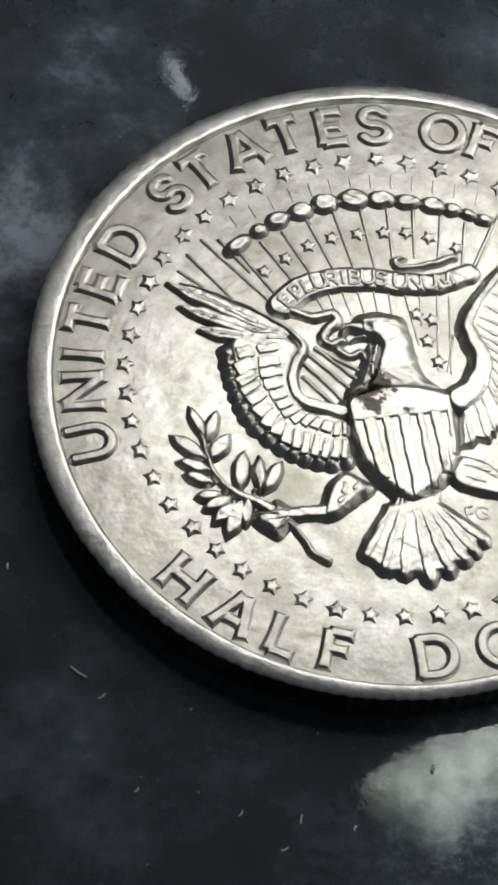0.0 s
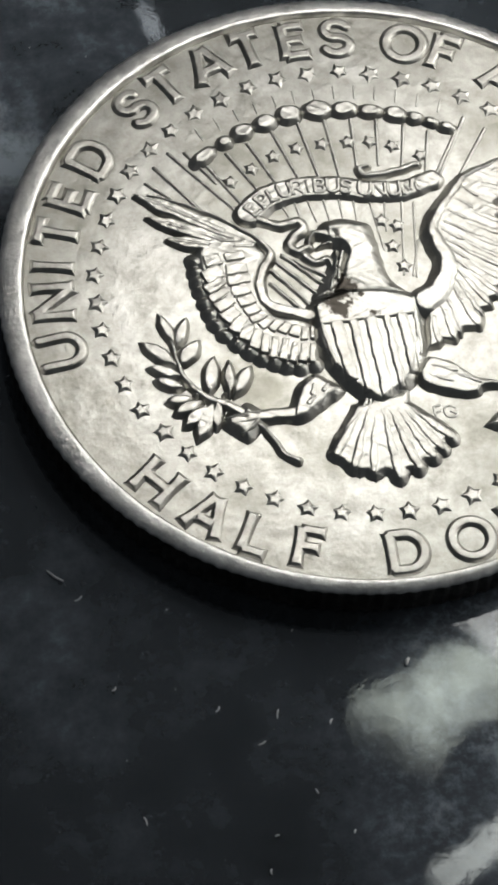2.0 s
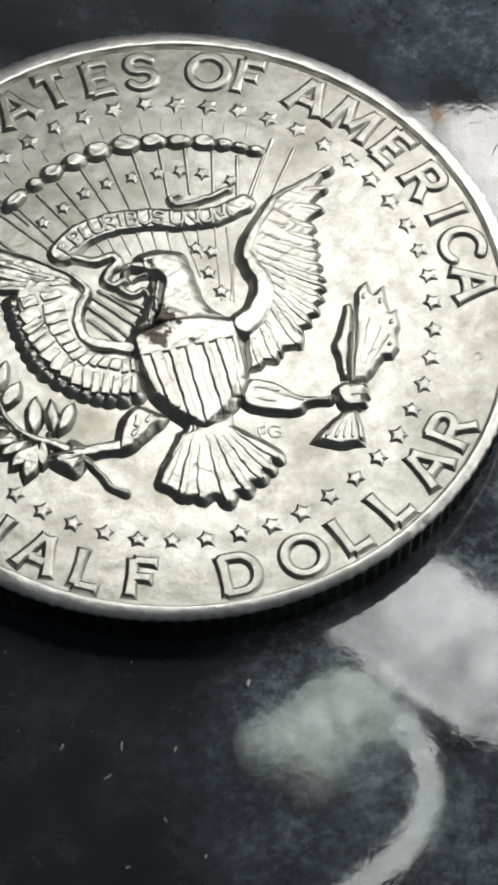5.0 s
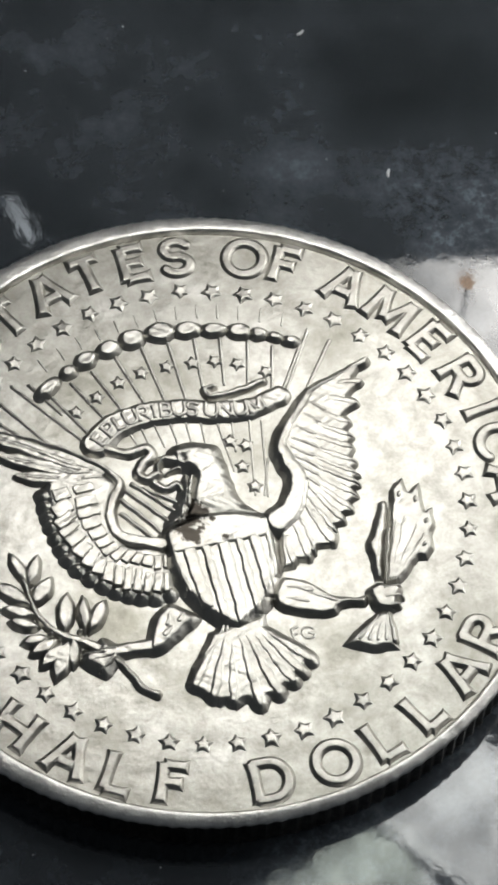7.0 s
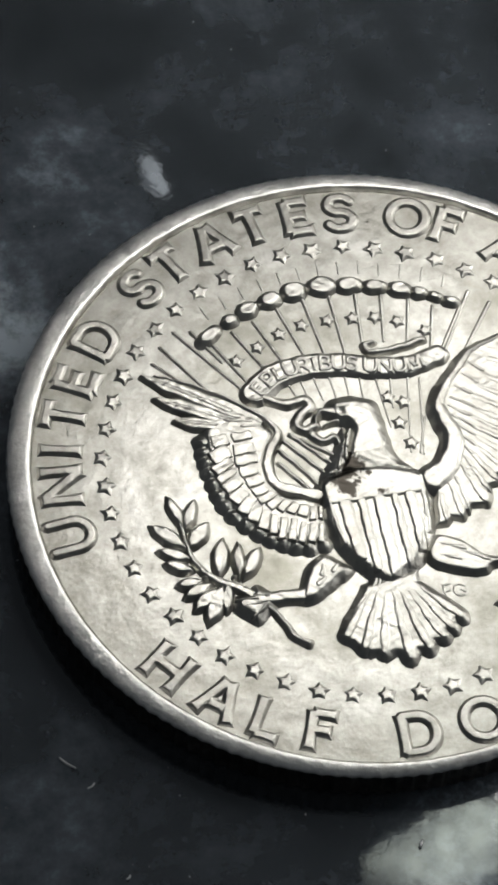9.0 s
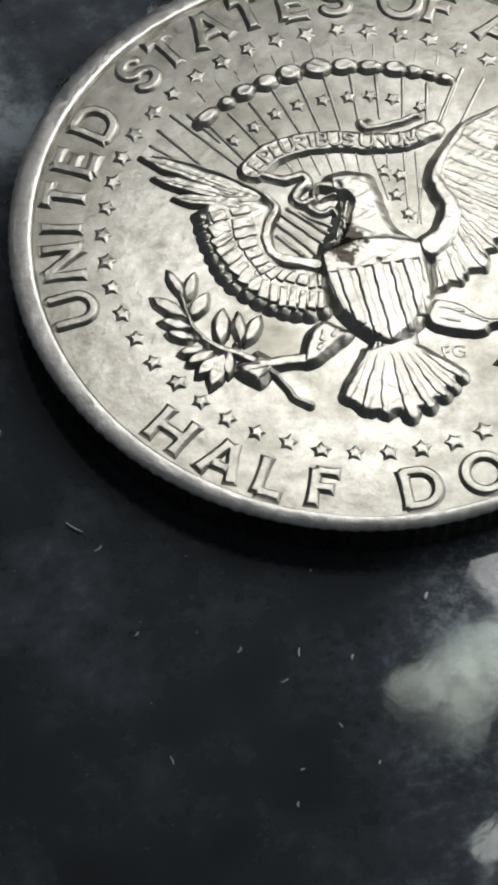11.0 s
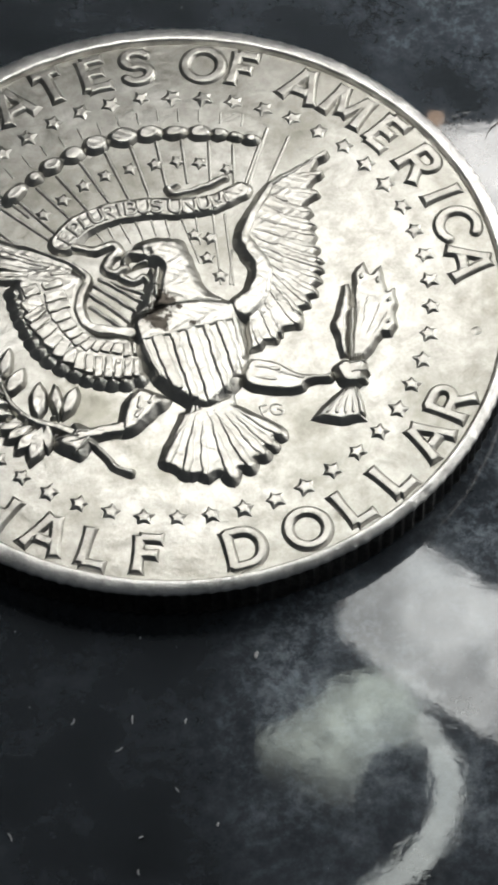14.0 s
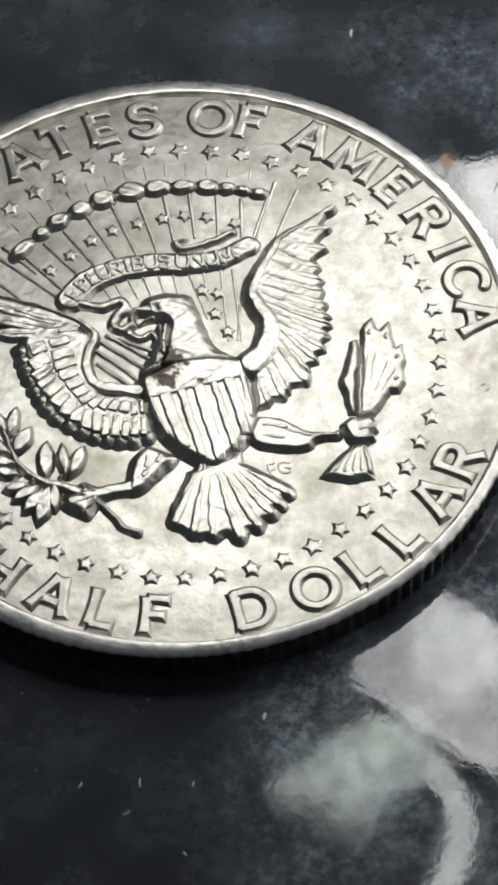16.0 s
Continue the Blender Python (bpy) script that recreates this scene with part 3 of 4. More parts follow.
stroke("leading_edge", curve_through([(-8.3, 5.85), (-6.6, 4.95), (-4.95, 3.75), (-3.9, 2.75), (-3.5, 1.95), (-4.05, 1.2), (-4.30, 0.15), (-3.92, -0.75), (-2.45, -1.42)], 5), 0.16, 0.42, 0.47, 0.2, wing)

# wing with long pointed feathers
LEAD = curve_through([(8.75, 5.8), (7.35, 5.32), (5.9, 4.75), (4.95, 3.85), (4.2, 2.9), (3.85, 2.2), (3.98, 1.5), (4.2, 0.6), (4.0, -0.2), (3.5, -1.0), (2.8, -1.45)], 5)
ENDS = [(8.97, 5.93), (8.40, 4.73), (7.92, 3.62), (7.28, 2.68), (7.26, 1.96), (7.12, 1.37), (7.05, 0.64), (7.06, -0.02), (6.92, -0.51), (6.62, -1.06), (6.25, -1.74), (5.73, -2.22), (5.18, -2.66), (4.96, -3.2), (4.05, -3.5), (3.71, -3.72), (2.92, -3.83), (2.26, -4.17)]
TEETH = []
for k, (p, q) in enumerate(zip(ENDS, ENDS[1:])):
    root = along(LEAD, 0.12 + 0.84 * (k + 0.7) / 17)
    deep = 0.10 + 0.20 * max(0, 1 - k / 4)  # the topmost feathers part the deepest
    notch = (p[0] * 0.22 + q[0] * 0.78, p[1] * 0.22 + q[1] * 0.78)
    TEETH += [p, (notch[0] + deep * (root[0] - notch[0]), notch[1] + deep * (root[1] - notch[1]))]
wing_b = struck("wing", lambda X, Y: d_poly(X, Y, LEAD[:11:-1] + [(6.15, 5.12), (7.48, 5.62), (8.9, 6.05)] + TEETH + [(2.26, -4.17), (2.55, -2.7)]), (1.8, -4.9, 9.8, 6.6), 0.34, 0.2, label="raised wing with long pointed feathers", step=0.04)
for i, q in enumerate(ENDS[:-1]):
    p, g = along(LEAD, 0.10 + 0.86 * i / 16), ENDS[i + 1]
    w = min(0.5 * math.hypot(q[0] - g[0], q[1] - g[1]), 0.26 + 0.05 * i)
    feather((p[0] + 0.40 * (q[0] - p[0]), p[1] + 0.40 * (q[1] - p[1])), (p[0] + 0.97 * (q[0] - p[0]), p[1] + 0.97 * (q[1] - p[1])), min(max(w, 0.28), 0.26 + 0.05 * i), w * 1.1, 0.352 + rnd.uniform(-0.008, 0.012), wing_b, 0.55, 0.0, flank=0.34)
for i in range(13):
    p, q = along(LEAD, 0.24 + 0.057 * i), ENDS[min(3 + i, 16)]
    reach = rnd.uniform(0.40, 0.50)
    feather((p[0] + 0.12 * (q[0] - p[0]), p[1] + 0.12 * (q[1] - p[1])), (p[0] + reach * (q[0] - p[0]), p[1] + reach * (q[1] - p[1])), 0.2, 0.25, 0.358 + rnd.uniform(-0.008, 0.012), wing_b, 0.4, 0.0, flank=0.24)
stroke("leading_edge", LEAD, 0.27, 0.86, 0.50, 0.46, wing_b)

# tail fan
tail = struck("tail", lambda X, Y: d_poly(X, Y, [(-1.45, -6.0), (-2.0, -6.76), (-2.8, -7.9), (-3.03, -8.55), (-2.5, -8.95), (-2.2, -9.35), (-1.8, -9.65), (-1.46, -9.6), (-1.15, -9.92), (-0.65, -9.7), (-0.3, -10.2), (-0.05, -10.41), (0.42, -9.78), (0.88, -10.01), (1.2, -9.45), (1.72, -9.55), (1.89, -9.03), (2.2, -9.15), (2.35, -8.63), (2.78, -8.6), (2.49, -7.86), (1.93, -7.13), (1.17, -6.3), (1.2, -5.6)]), (-3.6, -10.9, 3.4, -5.2), 0.31, 0.36, label="fanned tail of eight feathers")
for i, (x, y) in enumerate(((-2.70, -8.55), (-2.0, -9.3), (-1.2, -9.62), (-0.1, -10.1), (0.82, -9.75), (1.62, -9.32), (2.1, -8.95), (2.6, -8.5))):
    feather((-0.15 + 0.16 * (i - 3.5), -5.9), (x, y), 0.30, 0.62, 0.345 if i in (1, 3, 4) else 0.322, tail, 0.3, 0.0, flank=0.40)

# legs and claws
thigh = struck("thigh", lambda X, Y: d_poly(X, Y, curve_through([(-1.5, -5.3), (-2.05, -4.7), (-2.6, -4.25), (-3.2, -4.35), (-3.8, -4.95), (-4.15, -5.7), (-4.3, -6.45), (-3.6, -6.65), (-2.4, -5.95)], 5, True)), (-4.9, -7.2, -0.8, -3.7), 0.42, 0.42, label="feathered thigh")
for a, b in (((-2.3, -5.0), (-2.6, -5.4)), ((-2.9, -4.9), (-3.1, -5.5)), ((-2.9, -5.5), (-3.4, -5.9))):
    feather(a, b, 0.26, 0.32, 0.45, thigh, 0.1, 0.0, flank=0.3)
stroke("shank", [(-3.8, -6.15), (-5.5, -6.05)], 0.44, 0.42, 0.36, 0.26, label="leg gripping the branch")
for a, b in (((-5.5, -5.9), (-6.3, -5.85)), ((-5.6, -6.2), (-6.7, -6.3)), ((-5.6, -6.3), (-6.35, -6.85)), ((-6.0, -6.0), (-6.9, -5.95))):
    stroke("claw", [a, b], 0.26, 0.2, 0.42, 0.24)
struck("foot", lambda X, Y: d_poly(X, Y, curve_through([(-5.85, -5.2), (-6.4, -5.5), (-7.1, -5.75), (-7.2, -6.35), (-6.75, -6.85), (-6.2, -7.28), (-5.65, -6.85), (-5.1, -6.4), (-5.2, -5.8)], 4, True)), (-7.6, -7.8, -4.7, -4.8), 0.36, 0.5, label="foot closed round the branch")
leg = struck("thigh", lambda X, Y: d_poly(X, Y, curve_through([(2.2, -4.15), (3.15, -4.38), (3.8, -4.95), (4.45, -5.5), (5.3, -5.75), (5.75, -5.75), (5.5, -6.32), (4.5, -6.22), (4.1, -6.48), (2.9, -6.3), (1.6, -5.45)], 5, True)), (1.1, -7, 6.4, -3.6), 0.40, 0.28, label="feathered thigh stretched out to the arrows")
for a, b in (((2.4, -4.7), (3.5, -5.2)), ((2.2, -5.2), (3.2, -5.7)), ((3.2, -5.2), (4.4, -5.9))):
    feather(a, b, 0.2, 0.28, 0.44, leg, 0.3, 0.02)
struck("designer_mark", lambda X, Y: np.maximum(d_line(X, Y, arc(2.78, -6.98, 0.28, 0.3, 40, 340) + [(2.8, -6.98)], 0.06), np.maximum(d_line(X, Y, [(2.1, -7.2), (2.1, -6.6), (2.4, -6.6)], 0.06), d_line(X, Y, [(2.1, -6.9), (2.32, -6.9)], 0.06))), (1.8, -7.5, 3.3, -6.3), 0.04, 0.06, step=0.035)

# olive branch
branch = stroke("olive_branch", curve_through([(-5.9, -5.95), (-6.8, -5.25), (-7.5, -4.8), (-8.1, -4.2), (-8.45, -3.4), (-8.55, -2.4), (-8.7, -1.2)], 5), 0.30, 0.15, 0.30, 0.16, label="olive branch with pointed leaves")
for ax, ay, bx, by, w in ((-8.5, -2.0, -8.95, -0.25, 0.34), (-8.55, -2.2, -7.72, -0.6, 0.36), (-8.5, -3.1, -7.4, -1.85, 0.44), (-7.5, -4.7, -6.9, -2.72, 0.42), (-6.6, -4.95, -6.3, -3.0, 0.34), (-6.45, -5.0, -5.35, -3.42, 0.38),
                         (-8.5, -3.1, -10.0, -1.55, 0.42), (-8.4, -3.6, -9.92, -2.9, 0.38), (-8.4, -4.2, -9.75, -3.55, 0.36), (-8.1, -4.75, -9.4, -4.75, 0.36), (-7.7, -4.95, -9.2, -5.4, 0.40),
                         (-7.5, -5.2, -8.9, -6.15, 0.42), (-7.3, -5.0, -8.38, -6.92, 0.44), (-7.1, -4.9, -7.5, -6.5, 0.36)):
    w *= 1.1
    L, th = math.hypot(bx - ax, by - ay) * 1.08, math.atan2(by - ay, bx - ax)
    c = ((ax + bx) / 2, (ay + by) / 2)
    big = (L * L / 4 + w * w) / (2 * w)

    def leaf_shape(X, Y):
        u, v = (X - c[0]) * math.cos(th) + (Y - c[1]) * math.sin(th), -(X - c[0]) * math.sin(th) + (Y - c[1]) * math.cos(th)
        return big - np.hypot(u, np.abs(v) + big - w)

    struck("leaf", leaf_shape, span(((ax, ay), (bx, by)), 0.6), 0.36, 0.22, branch, step=0.04)
for x, y in ((-6.75, -4.72), (-8.0, -4.6)):
    struck("olive", lambda X, Y: d_ellipse(X, Y, (x, y), 0.2, 0.2), (x - 0.3, y - 0.3, x + 0.3, y + 0.3), 0.3, 0.2, branch)
stroke("stem", curve_through([(-5.6, -6.4), (-5.15, -7.2), (-4.8, -8.0), (-4.25, -8.42)], 5), 0.2, 0.26, 0.32, 0.2, branch)

# sheaf of arrows
arrows = struck("arrow_sheaf", lambda X, Y: d_poly(X, Y, [(6.5, -5.45), (7.25, -3.3), (7.65, -1.95), (7.98, -0.93), (8.32, -0.55), (8.75, -0.4), (8.81, -1.13), (9.45, -0.73), (9.27, -2.25), (9.66, -2.15), (9.55, -3.15), (9.3, -3.54), (9.15, -4.27), (8.75, -4.75), (8.36, -4.62), (7.82, -5.15), (7.25, -5.6)]),
                (6.0, -6.1, 10.1, 0.0), 0.38, 0.26, label="sheaf of arrows tied with a knot")
struck("arrow", lambda X, Y: d_poly(X, Y, [(6.22, -3.3), (6.8, -2.45), (7.36, -1.39), (7.72, -1.33), (7.69, -2.09), (7.28, -3.21), (6.6, -5.3), (6.14, -5.2), (6.24, -4.17)]), (5.8, -5.7, 8.1, -0.9), 0.30, 0.34, arrows)
for i, (x, y) in enumerate(((7.45, -2.9), (7.85, -2.6), (8.25, -2.5), (8.65, -3.0), (8.85, -3.5))):
    stroke("shaft", [(6.62 + 0.10 * i, -5.45), (x, y)], 0.11, 0.14, 0.45, 0.13, arrows)
for x, y, turn in ((8.3, -1.35, 62), (8.95, -1.7, 68), (9.15, -2.9, 50), (8.75, -4.0, 40)):
    struck("arrowhead", lambda X, Y: d_ellipse(X, Y, (x, y), 0.46, 0.24, turn), (x - 0.6, y - 0.6, x + 0.6, y + 0.6), 0.46, 0.2, arrows)
knot = struck("foot", lambda X, Y: d_poly(X, Y, curve_through([(7.15, -5.5), (7.3, -5.9), (7.1, -6.35), (6.8, -6.8), (6.4, -6.95), (5.85, -6.75), (5.62, -6.06), (5.7, -5.52), (6.2, -5.25), (6.7, -5.4)], 4, True)), (5.2, -7.4, 7.7, -4.8), 0.48, 0.36, label="foot clenched round the arrows")
for ax, ay, bx, by in ((6.45, -5.75, 7.1, -5.75), (6.45, -6.2, 7.1, -6.25), (6.35, -6.6, 6.85, -6.68)):
    stroke("claw", [(ax, ay), (bx, by)], 0.22, 0.19, 0.53, 0.2, knot)
fletch = struck("fletching", lambda X, Y: d_poly(X, Y, [(5.95, -6.6), (4.97, -7.14), (4.26, -7.7), (3.99, -7.95), (4.54, -8.28), (5.21, -8.6), (5.82, -8.66), (6.4, -8.71), (6.52, -7.8), (6.56, -6.8)]), (3.6, -9.1, 7.1, -6.1), 0.33, 0.36, label="feathered ends of the arrows")
for i in range(5):
    feather((5.85 + 0.12 * i, -6.9), (4.75 + 0.38 * i, -7.95 - 0.11 * i), 0.14, 0.26, 0.36, fletch, 0.2, 0.0, flank=0.22)

# ribbon with its motto
RIB = curve_through([(-4.05, 4.3), (-3.0, 5.04), (-1.5, 5.30), (0.05, 5.16), (1.51, 4.76), (3.04, 4.60), (4.5, 4.95)], 6)
ribbon = struck("ribbon", lambda X, Y: d_line(X, Y, RIB, 0.74, 0.56), span(RIB, 0.9), 0.27, 0.27, label="waving ribbon that bears a motto",
                extra=lambda X, Y: 0.03 * np.exp(-((d_line(X, Y, RIB, 0.0) + 0.48) / 0.06) ** 2))
stroke("fold", curve_through([(1.75, 6.05), (1.30, 6.0), (1.45, 5.6), (2.48, 5.55), (3.95, 5.85)], 5), 0.2, 0.26, 0.30, 0.2, ribbon)
stroke("fold", curve_through([(-3.7, 3.95), (-2.75, 3.5), (-1.98, 3.58), (-1.78, 3.18), (-2.3, 2.8), (-2.6, 2.4), (-2.25, 2.0), (-1.75, 2.2)], 6), 0.33, 0.28, 0.30, 0.24, ribbon)
stroke("fold", curve_through([(-2.0, 1.75), (-1.55, 1.35), (-1.05, 1.5), (-0.9, 1.1)], 5), 0.26, 0.2, 0.26, 0.2, ribbon)
for ch, x in zip("EPLURIBUSUNUM", (-3.86, -3.33, -2.83, -2.27, -1.68, -1.18, -0.66, -0.08, 0.50, 1.32, 1.95, 2.62, 3.32)):
    i = min(range(len(RIB) - 1), key=lambda k: abs(RIB[k][0] - x))
    a, b = RIB[max(i - 1, 0)], RIB[i + 1]
    y = a[1] + (b[1] - a[1]) * (x - a[0]) / (b[0] - a[0])
    ob = mesh_part("letter", letter_mesh(ch, 0.78, 0.115, 0.085, 0.03), SILVER, ribbon)
    ob.matrix_basis = pose(x * MM, y * MM, 0.212 * MM, 0, 0, math.degrees(math.atan2(b[1] - a[1], b[0] - a[0])))

# shield with upright stripes
SHIELD = curve_through([(-2.4, -0.75), (-1.2, -0.2), (0.1, -0.1), (1.55, -0.4), (2.6, -0.95), (2.7, -1.6), (2.62, -2.8), (2.22, -4.35), (1.6, -5.4), (0.8, -6.0), (-0.25, -6.5), (-1.4, -5.45), (-2.1, -4.35), (-2.5, -3.2), (-2.55, -1.9)], 5, True)


def shield_height(X, Y):
    return shoulder(d_poly(X, Y, SHIELD), 0.46 * DEPTH, 0.55)


shield = struck("shield", lambda X, Y: d_poly(X, Y, SHIELD), span(SHIELD, 0.3), 0.46, 0.55, label="domed shield with upright stripes", mat=STAINED)
struck("chief", lambda X, Y: np.minimum(d_poly(X, Y, SHIELD) - 0.25, Y + 2.1), (-2.8, -2.5, 3.0, 0.3), 0.075, 0.12, shield, over=shield_height, step=0.04, mat=STAINED)
for xt, xb, yb, hw in ((-2.02, -1.78, -4.1, 0.10), (-1.36, -1.18, -5.05, 0.30), (-0.60, -0.57, -5.75, 0.22), (0.18, 0.17, -6.1, 0.29), (0.90, 0.90, -5.7, 0.19), (1.60, 1.60, -5.0, 0.26), (2.26, 2.14, -4.1, 0.15)):
    struck("stripe", lambda X, Y: d_box_stroke(X, Y, (xt, -1.9), (xb, yb), hw), (min(xt, xb) - 0.6, yb - 0.3, max(xt, xb) + 0.6, -1.5), 0.075, 0.11, shield, over=shield_height, step=0.04)

# neck, head and beak
HEAD = curve_through([(-1.2, 3.1), (-0.8, 3.45), (0.06, 3.5), (1.1, 3.1), (1.35, 2.2), (1.4, 1.1), (1.55, 0.1), (1.95, -0.4), (2.1, -0.8), (1.3, -1.0), (-1.0, -0.8), (-1.6, -0.5), (-1.0, 0.4), (-0.62, 1.3), (-0.5, 1.8), (-1.1, 2.25)], 5, True)
RUFF = curve_through([(-0.5, 2.0), (-0.98, 1.4), (-1.3, 0.75), (-1.6, 0.3), (-2.15, -0.55), (-1.0, -0.9), (-0.2, 0.5)], 4, True)
head = struck("head", lambda X, Y: d_poly(X, Y, HEAD), (-2.6, -1.4, 2.6, 3.9), 0.52, 0.55, label="turned head with ruffled neck feathers", mat=STAINED,
              extra=lambda X, Y: -0.09 * np.exp(-((X + 0.50) ** 2 + (Y - 2.55) ** 2) / 0.025) + 0.04 * np.exp(-(d_line(X, Y, [(-0.9, 2.85), (-0.2, 2.9)], 0.0) / 0.12) ** 2) - 0.14 * np.clip((0.4 - Y) / 0.9, 0, 1))
struck("neck_ruff", lambda X, Y: d_poly(X, Y, RUFF), span(RUFF, 0.2), 0.36, 0.6, head, "shaded feathers down the front of the neck", mat=STAINED)
stroke("beak", curve_through([(-0.85, 2.7), (-1.35, 2.78), (-1.68, 2.5), (-1.72, 2.05)], 4), 0.42, 0.12, 0.46, 0.3, head, "hooked beak")
stroke("beak", curve_through([(-0.8, 2.2), (-1.2, 2.15), (-1.45, 2.05)], 3), 0.22, 0.1, 0.36, 0.18, head, "lower half of the beak")
for x, y, L in ((-0.55, 0.95, 0.55), (-0.75, 0.35, 0.6), (-0.30, 0.30, 0.6), (-0.45, 1.35, 0.45), (-1.15, -0.1, 0.55)):
    feather((x + 0.1, y + L * 0.6), (x - 0.12, y - L * 0.5), 0.16, 0.2, 0.50, head, 0.7, 0.0, flank=0.18)
# stripes of the flag behind the neck
for a, b in (((-3.6, 1.25), (-2.15, -0.85)), ((-3.3, 1.7), (-1.75, -0.35)), ((-2.95, 1.95), (-1.4, 0.15)), ((-3.75, 0.6), (-2.6, -1.0)), ((-2.5, 1.6), (-1.1, 0.5))):
    stroke("flag_stripe", [a, b], 0.13, 0.12, 0.13, 0.1)

# ---- the lamp over the table ----
lamp = new("desk_lamp")
lamp.location = (0.03, 0.03, 0.045)
tagged(lamp, "white desk lamp glowing close above the table", "lamp")


def panel(name, pts, z, mat, label):
    bm = bmesh.new()
    lo = [bm.verts.new((x * MM - lamp.location.x, y * MM - lamp.location.y, z * MM)) for x, y in curve_through(pts, 5, True)]
    f = bm.faces.new(lo)
    up = bmesh.ops.extrude_face_region(bm, geom=[f])
    bmesh.ops.translate(bm, verts=[v for v in up["geom"] if isinstance(v, bmesh.types.BMVert)], vec=(0, 0, 0.002))
    bmesh.ops.recalc_face_normals(bm, faces=bm.faces[:])
    return part(name, bm, mat, lamp, label)


# beyond x = 60 the sheet is unseen, added to brighten right-facing relief
panel("diffuser", [(-9.5, 29), (-9.5, 22), (-6.5, 16), (-1, 12.2), (5, 11.6), (12, 12), (19, 17), (26, 20.2), (40, 15), (60, 6), (80, -50), (170, -80), (175, 24), (60, 24.2), (40, 24.4), (30, 24.8), (26, 25.8), (25, 26.9), (27.5, 28.4), (32, 28.8), (60, 29.5), (175, 32), (180, 140), (95, 110), (62, 62), (40, 41), (24, 41), (12, 42), (2, 39), (-5, 36)], 0, LAMP, "bright milky diffuser, with an added unseen part far right")
# these two panels glow to draw the bright patches mirrored in the table
panel("reflector", [(10.9, 8.2), (13.4, 10.8), (16.5, 11.2), (18.6, 9.0), (20.8, 6.2), (26, 2.6), (33, -2), (34, -9), (24, -6), (18.0, -1.8), (16.0, 0.2), (14.4, 2.0), (12.4, 5.0)], 0, WING, "white reflector wing, its lit look put in as glow")
panel("glow_blob", [(3.8, 1.0), (5.2, 1.8), (7.0, 2.4), (9.0, 3.4), (11.0, 3.8), (12.6, 2.4), (13.4, 0.8), (12.5, -0.6), (11.6, -0.3), (10.6, -0.5), (9.6, -1.4), (8.6, -2.9), (7.6, -3.6), (6.5, -2.8), (5.2, -1.6), (4.2, -0.4)], -0.3, BLOB_GLOW, "greenish glowing blob added for a patch mirrored in the table")
hook = bpy.data.curves.new("arm", "CURVE")
hook.dimensions, hook.bevel_depth, hook.bevel_resolution = "3D", 0.00068, 4
hook.use_fill_caps = True
sp = hook.splines.new("POLY")
line = curve_through([(12.0, 2.1), (13.1, 0.9), (13.8, -0.9), (14.0, -3.0), (13.4, -5.0), (12.3, -6.5), (10.9, -7.7), (9.0, -8.7), (6.8, -9.8)], 6)
sp.points.add(len(line) - 1)
for k, (q, (x, y)) in enumerate(zip(sp.points, line)):
    q.co = (x * MM - lamp.location.x, y * MM - lamp.location.y, 0.001, 1)
    q.radius = 1.0 + 0.25 * k / len(line)
hook.materials.append(TUBE)
arm = new("arm", hook)
arm.parent = lamp

# the lamp's stand, out to the side
bm = bmesh.new()
bmesh.ops.create_cone(bm, segments=24, radius1=0.004, radius2=0.003, depth=0.049, cap_ends=True, matrix=pose(0.055, 0.0, -0.0195))
part("post", bm, TUBE, lamp)
bm = bmesh.new()
bmesh.ops.create_cone(bm, segments=48, radius1=0.022, radius2=0.019, depth=0.004, cap_ends=True, matrix=pose(0.055, 0.0, -0.043))
part("foot", bm, TUBE, lamp)
bm = bmesh.new()
bmesh.ops.create_cube(bm, size=1, matrix=pose(0.04, 0.0, 0.004) @ Matrix.Diagonal((0.04, 0.008, 0.003, 1)))
part("bracket", bm, TUBE, lamp)
# made-up glowing sliver that gives the pale streak mirrored in the table
bm = bmesh.new()
bmesh.ops.create_uvsphere(bm, u_segments=16, v_segments=8, radius=1, matrix=pose(-0.0292, 0.0196, 0.0, 0, 0, 14) @ Matrix.Diagonal((0.0005, 0.0019, 0.0005, 1)))
part("streak_glow", bm, PALE, lamp, "small pale glow added for a streak mirrored in the table")

# lint, specks and a hair on the table
LINT, _, _ = material("lint", 0.8, 0.0, (0.42, 0.43, 0.44))
HAIR, _, _ = material("hair", 0.5, 0.0, (0.02, 0.018, 0.016))


def fibre(name, pts, thick, mat, label, category, group=""):
    c = bpy.data.curves.new(name, "CURVE")
    c.dimensions, c.bevel_depth, c.bevel_resolution, c.use_fill_caps = "3D", thick * 0.75 * MM, 2, True
    sp = c.splines.new("POLY")
    sp.points.add(len(pts) - 1)
    for i, (q, (x, y)) in enumerate(zip(sp.points, pts)):
        q.co = (x * MM, y * MM, thick * MM, 1)
        q.radius = 0.6 + 0.4 * math.sin(math.pi * i / (len(pts) - 1))
    c.materials.append(mat)
    return tagged(new(name, c), label, category, group)


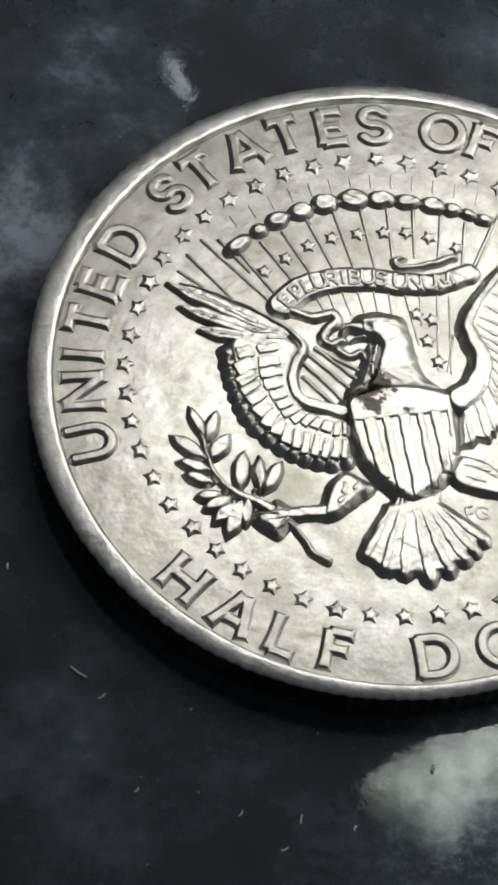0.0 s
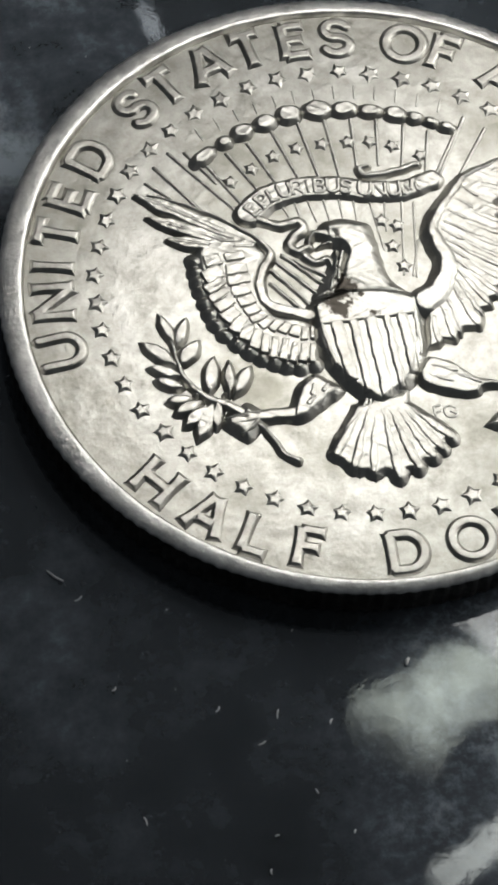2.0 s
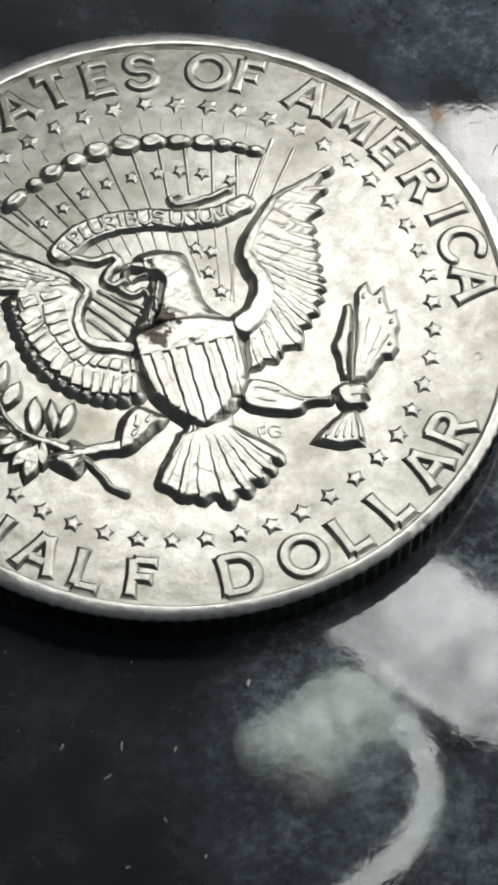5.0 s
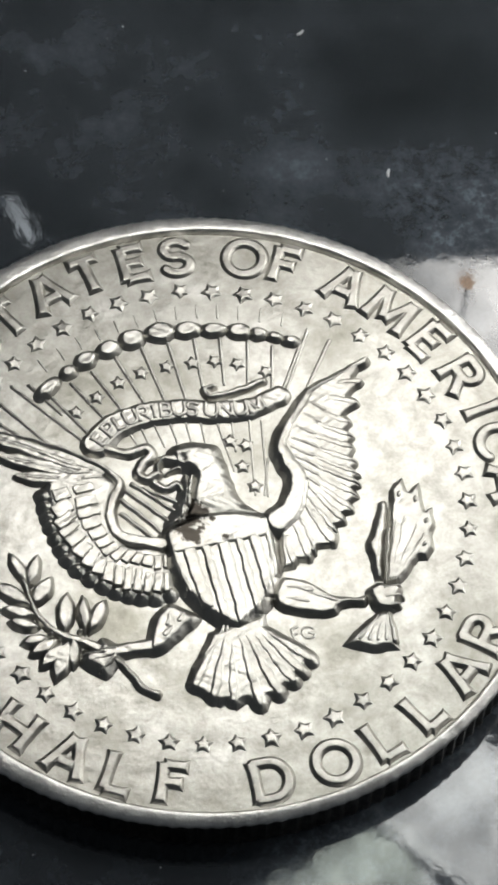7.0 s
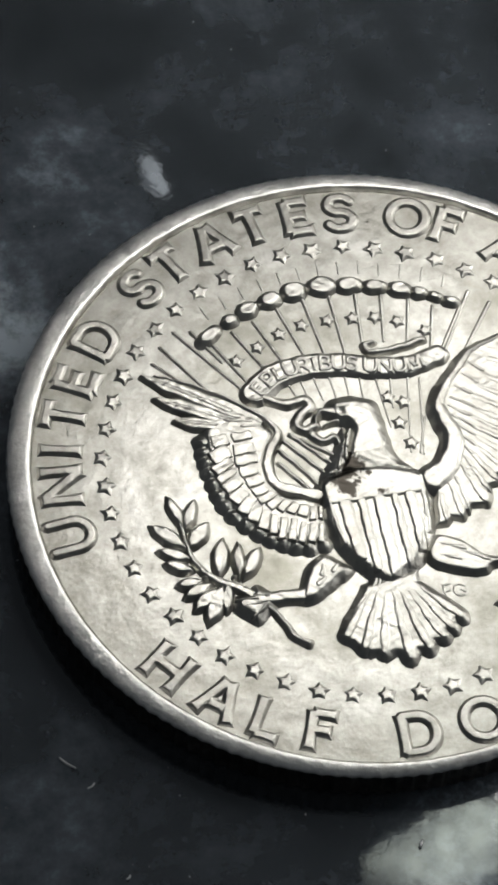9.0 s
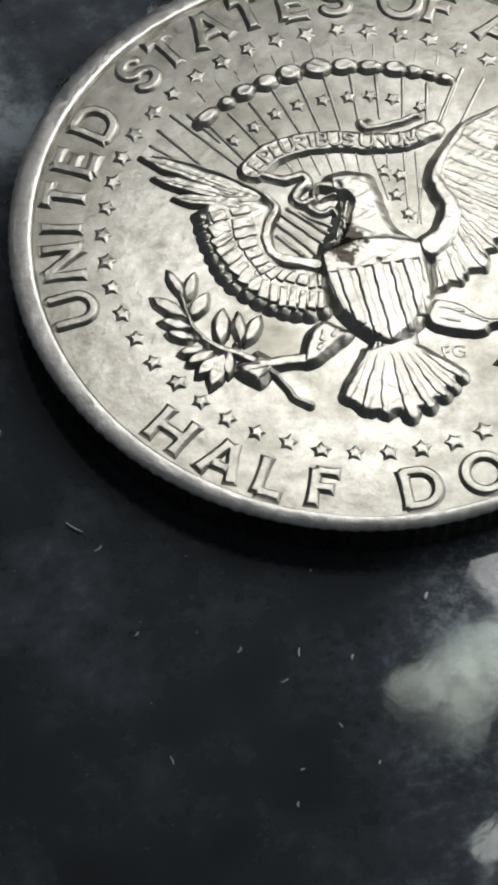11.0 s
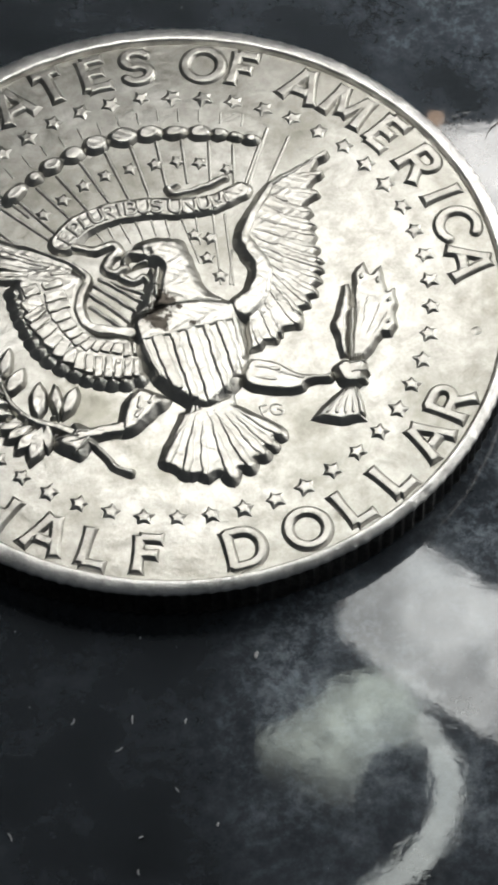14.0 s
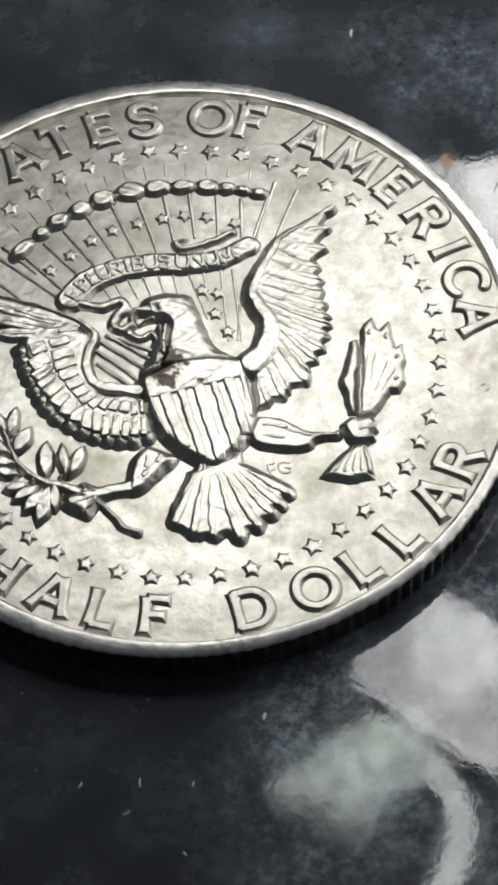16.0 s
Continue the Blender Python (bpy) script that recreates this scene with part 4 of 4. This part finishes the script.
for x, y, L, turn, thick in ((-15.2, -11.3, 0.85, 135, 0.07), (-7.05, -19.1, 0.42, 75, 0.05), (-9.5, -18.5, 0.3, 50, 0.05), (-7.95, -20.3, 0.35, 20, 0.05), (-4.9, -24.8, 0.18, 60, 0.06), (-6.1, -22.8, 0.25, 110, 0.05),
                         (-8.1, -24.5, 0.2, 10, 0.06), (-8.6, -26.0, 0.25, 80, 0.06), (-13.3, -23.0, 0.4, 100, 0.05), (-14.4, -12.5, 0.4, 30, 0.05), (-4.9, -19.8, 0.25, 60, 0.06), (-13.6, -16.9, 0.25, 40, 0.05),
                         (13.0, 17.0, 0.45, 70, 0.10), (11.0, 26.1, 0.4, 30, 0.09), (-1.2, -17.6, 0.35, 60, 0.12), (-17.5, -6.0, 0.3, 80, 0.06)):
    dx, dy = L / 2 * math.cos(radians(turn)), L / 2 * math.sin(radians(turn))
    bend = rnd.uniform(-0.06, 0.06)
    fibre("lint_fibre", curve_through([(x - dx, y - dy), (x - bend * dy / L * 2, y + bend * dx / L * 2), (x + dx, y + dy)], 3), thick, LINT, "short pale lint fibre lying on the black table", "lint", "lint fibres on the table")
fibre("hair", curve_through([(16.7, 6.1), (17.1, 6.6), (17.9, 7.0), (19.2, 7.6), (21.0, 7.9)], 5), 0.03, HAIR, "thin dark curved hair lying on the table", "hair")

# fine dust
drop = random.Random(9)
verts, faces = [], []
while len(faces) < 480:
    x, y = drop.uniform(-24, 24), drop.uniform(-34, 34)
    if math.hypot(x, y) < 15.6:
        continue
    r, a, n = 0.012 + 0.03 * drop.random() ** 3, drop.uniform(0, 6.28), len(verts)
    sx, sy = r * drop.uniform(0.7, 2.2), r
    for k in range(4):
        u, v = sx * math.cos(k * math.pi / 2), sy * math.sin(k * math.pi / 2)
        verts.append(((x + u * math.cos(a) - v * math.sin(a)) * MM, (y + u * math.sin(a) + v * math.cos(a)) * MM, 0.00001))
    verts.append((x * MM, y * MM, (0.01 + r * 0.6) * MM))
    faces += [(n + k, n + (k + 1) % 4, n + 4) for k in range(4)]
me = bpy.data.meshes.new("dust")
me.from_pydata(verts, [], faces)
dust = mesh_part("dust", me, LINT)
tagged(dust, "fine pale dust scattered over the black table", "dust", kind="stuff")

# made-up amber glow for a spot mirrored in the table, on an added cord
AMBER = lamp_material("amber_spot_glow", (1.0, 0.66, 0.42), 2.6)
bm = bmesh.new()
bmesh.ops.create_uvsphere(bm, u_segments=20, v_segments=12, radius=0.00045, matrix=pose(-0.0090, -0.0055, -0.0225))
part("bead", bm, AMBER, lamp, "small amber glow added for a spot mirrored in the table")
bm = bmesh.new()
bmesh.ops.create_cone(bm, segments=8, radius1=0.00008, radius2=0.00008, depth=0.022, cap_ends=True, matrix=pose(-0.0090, -0.0055, -0.0112))
part("cord", bm, HAIR, lamp)
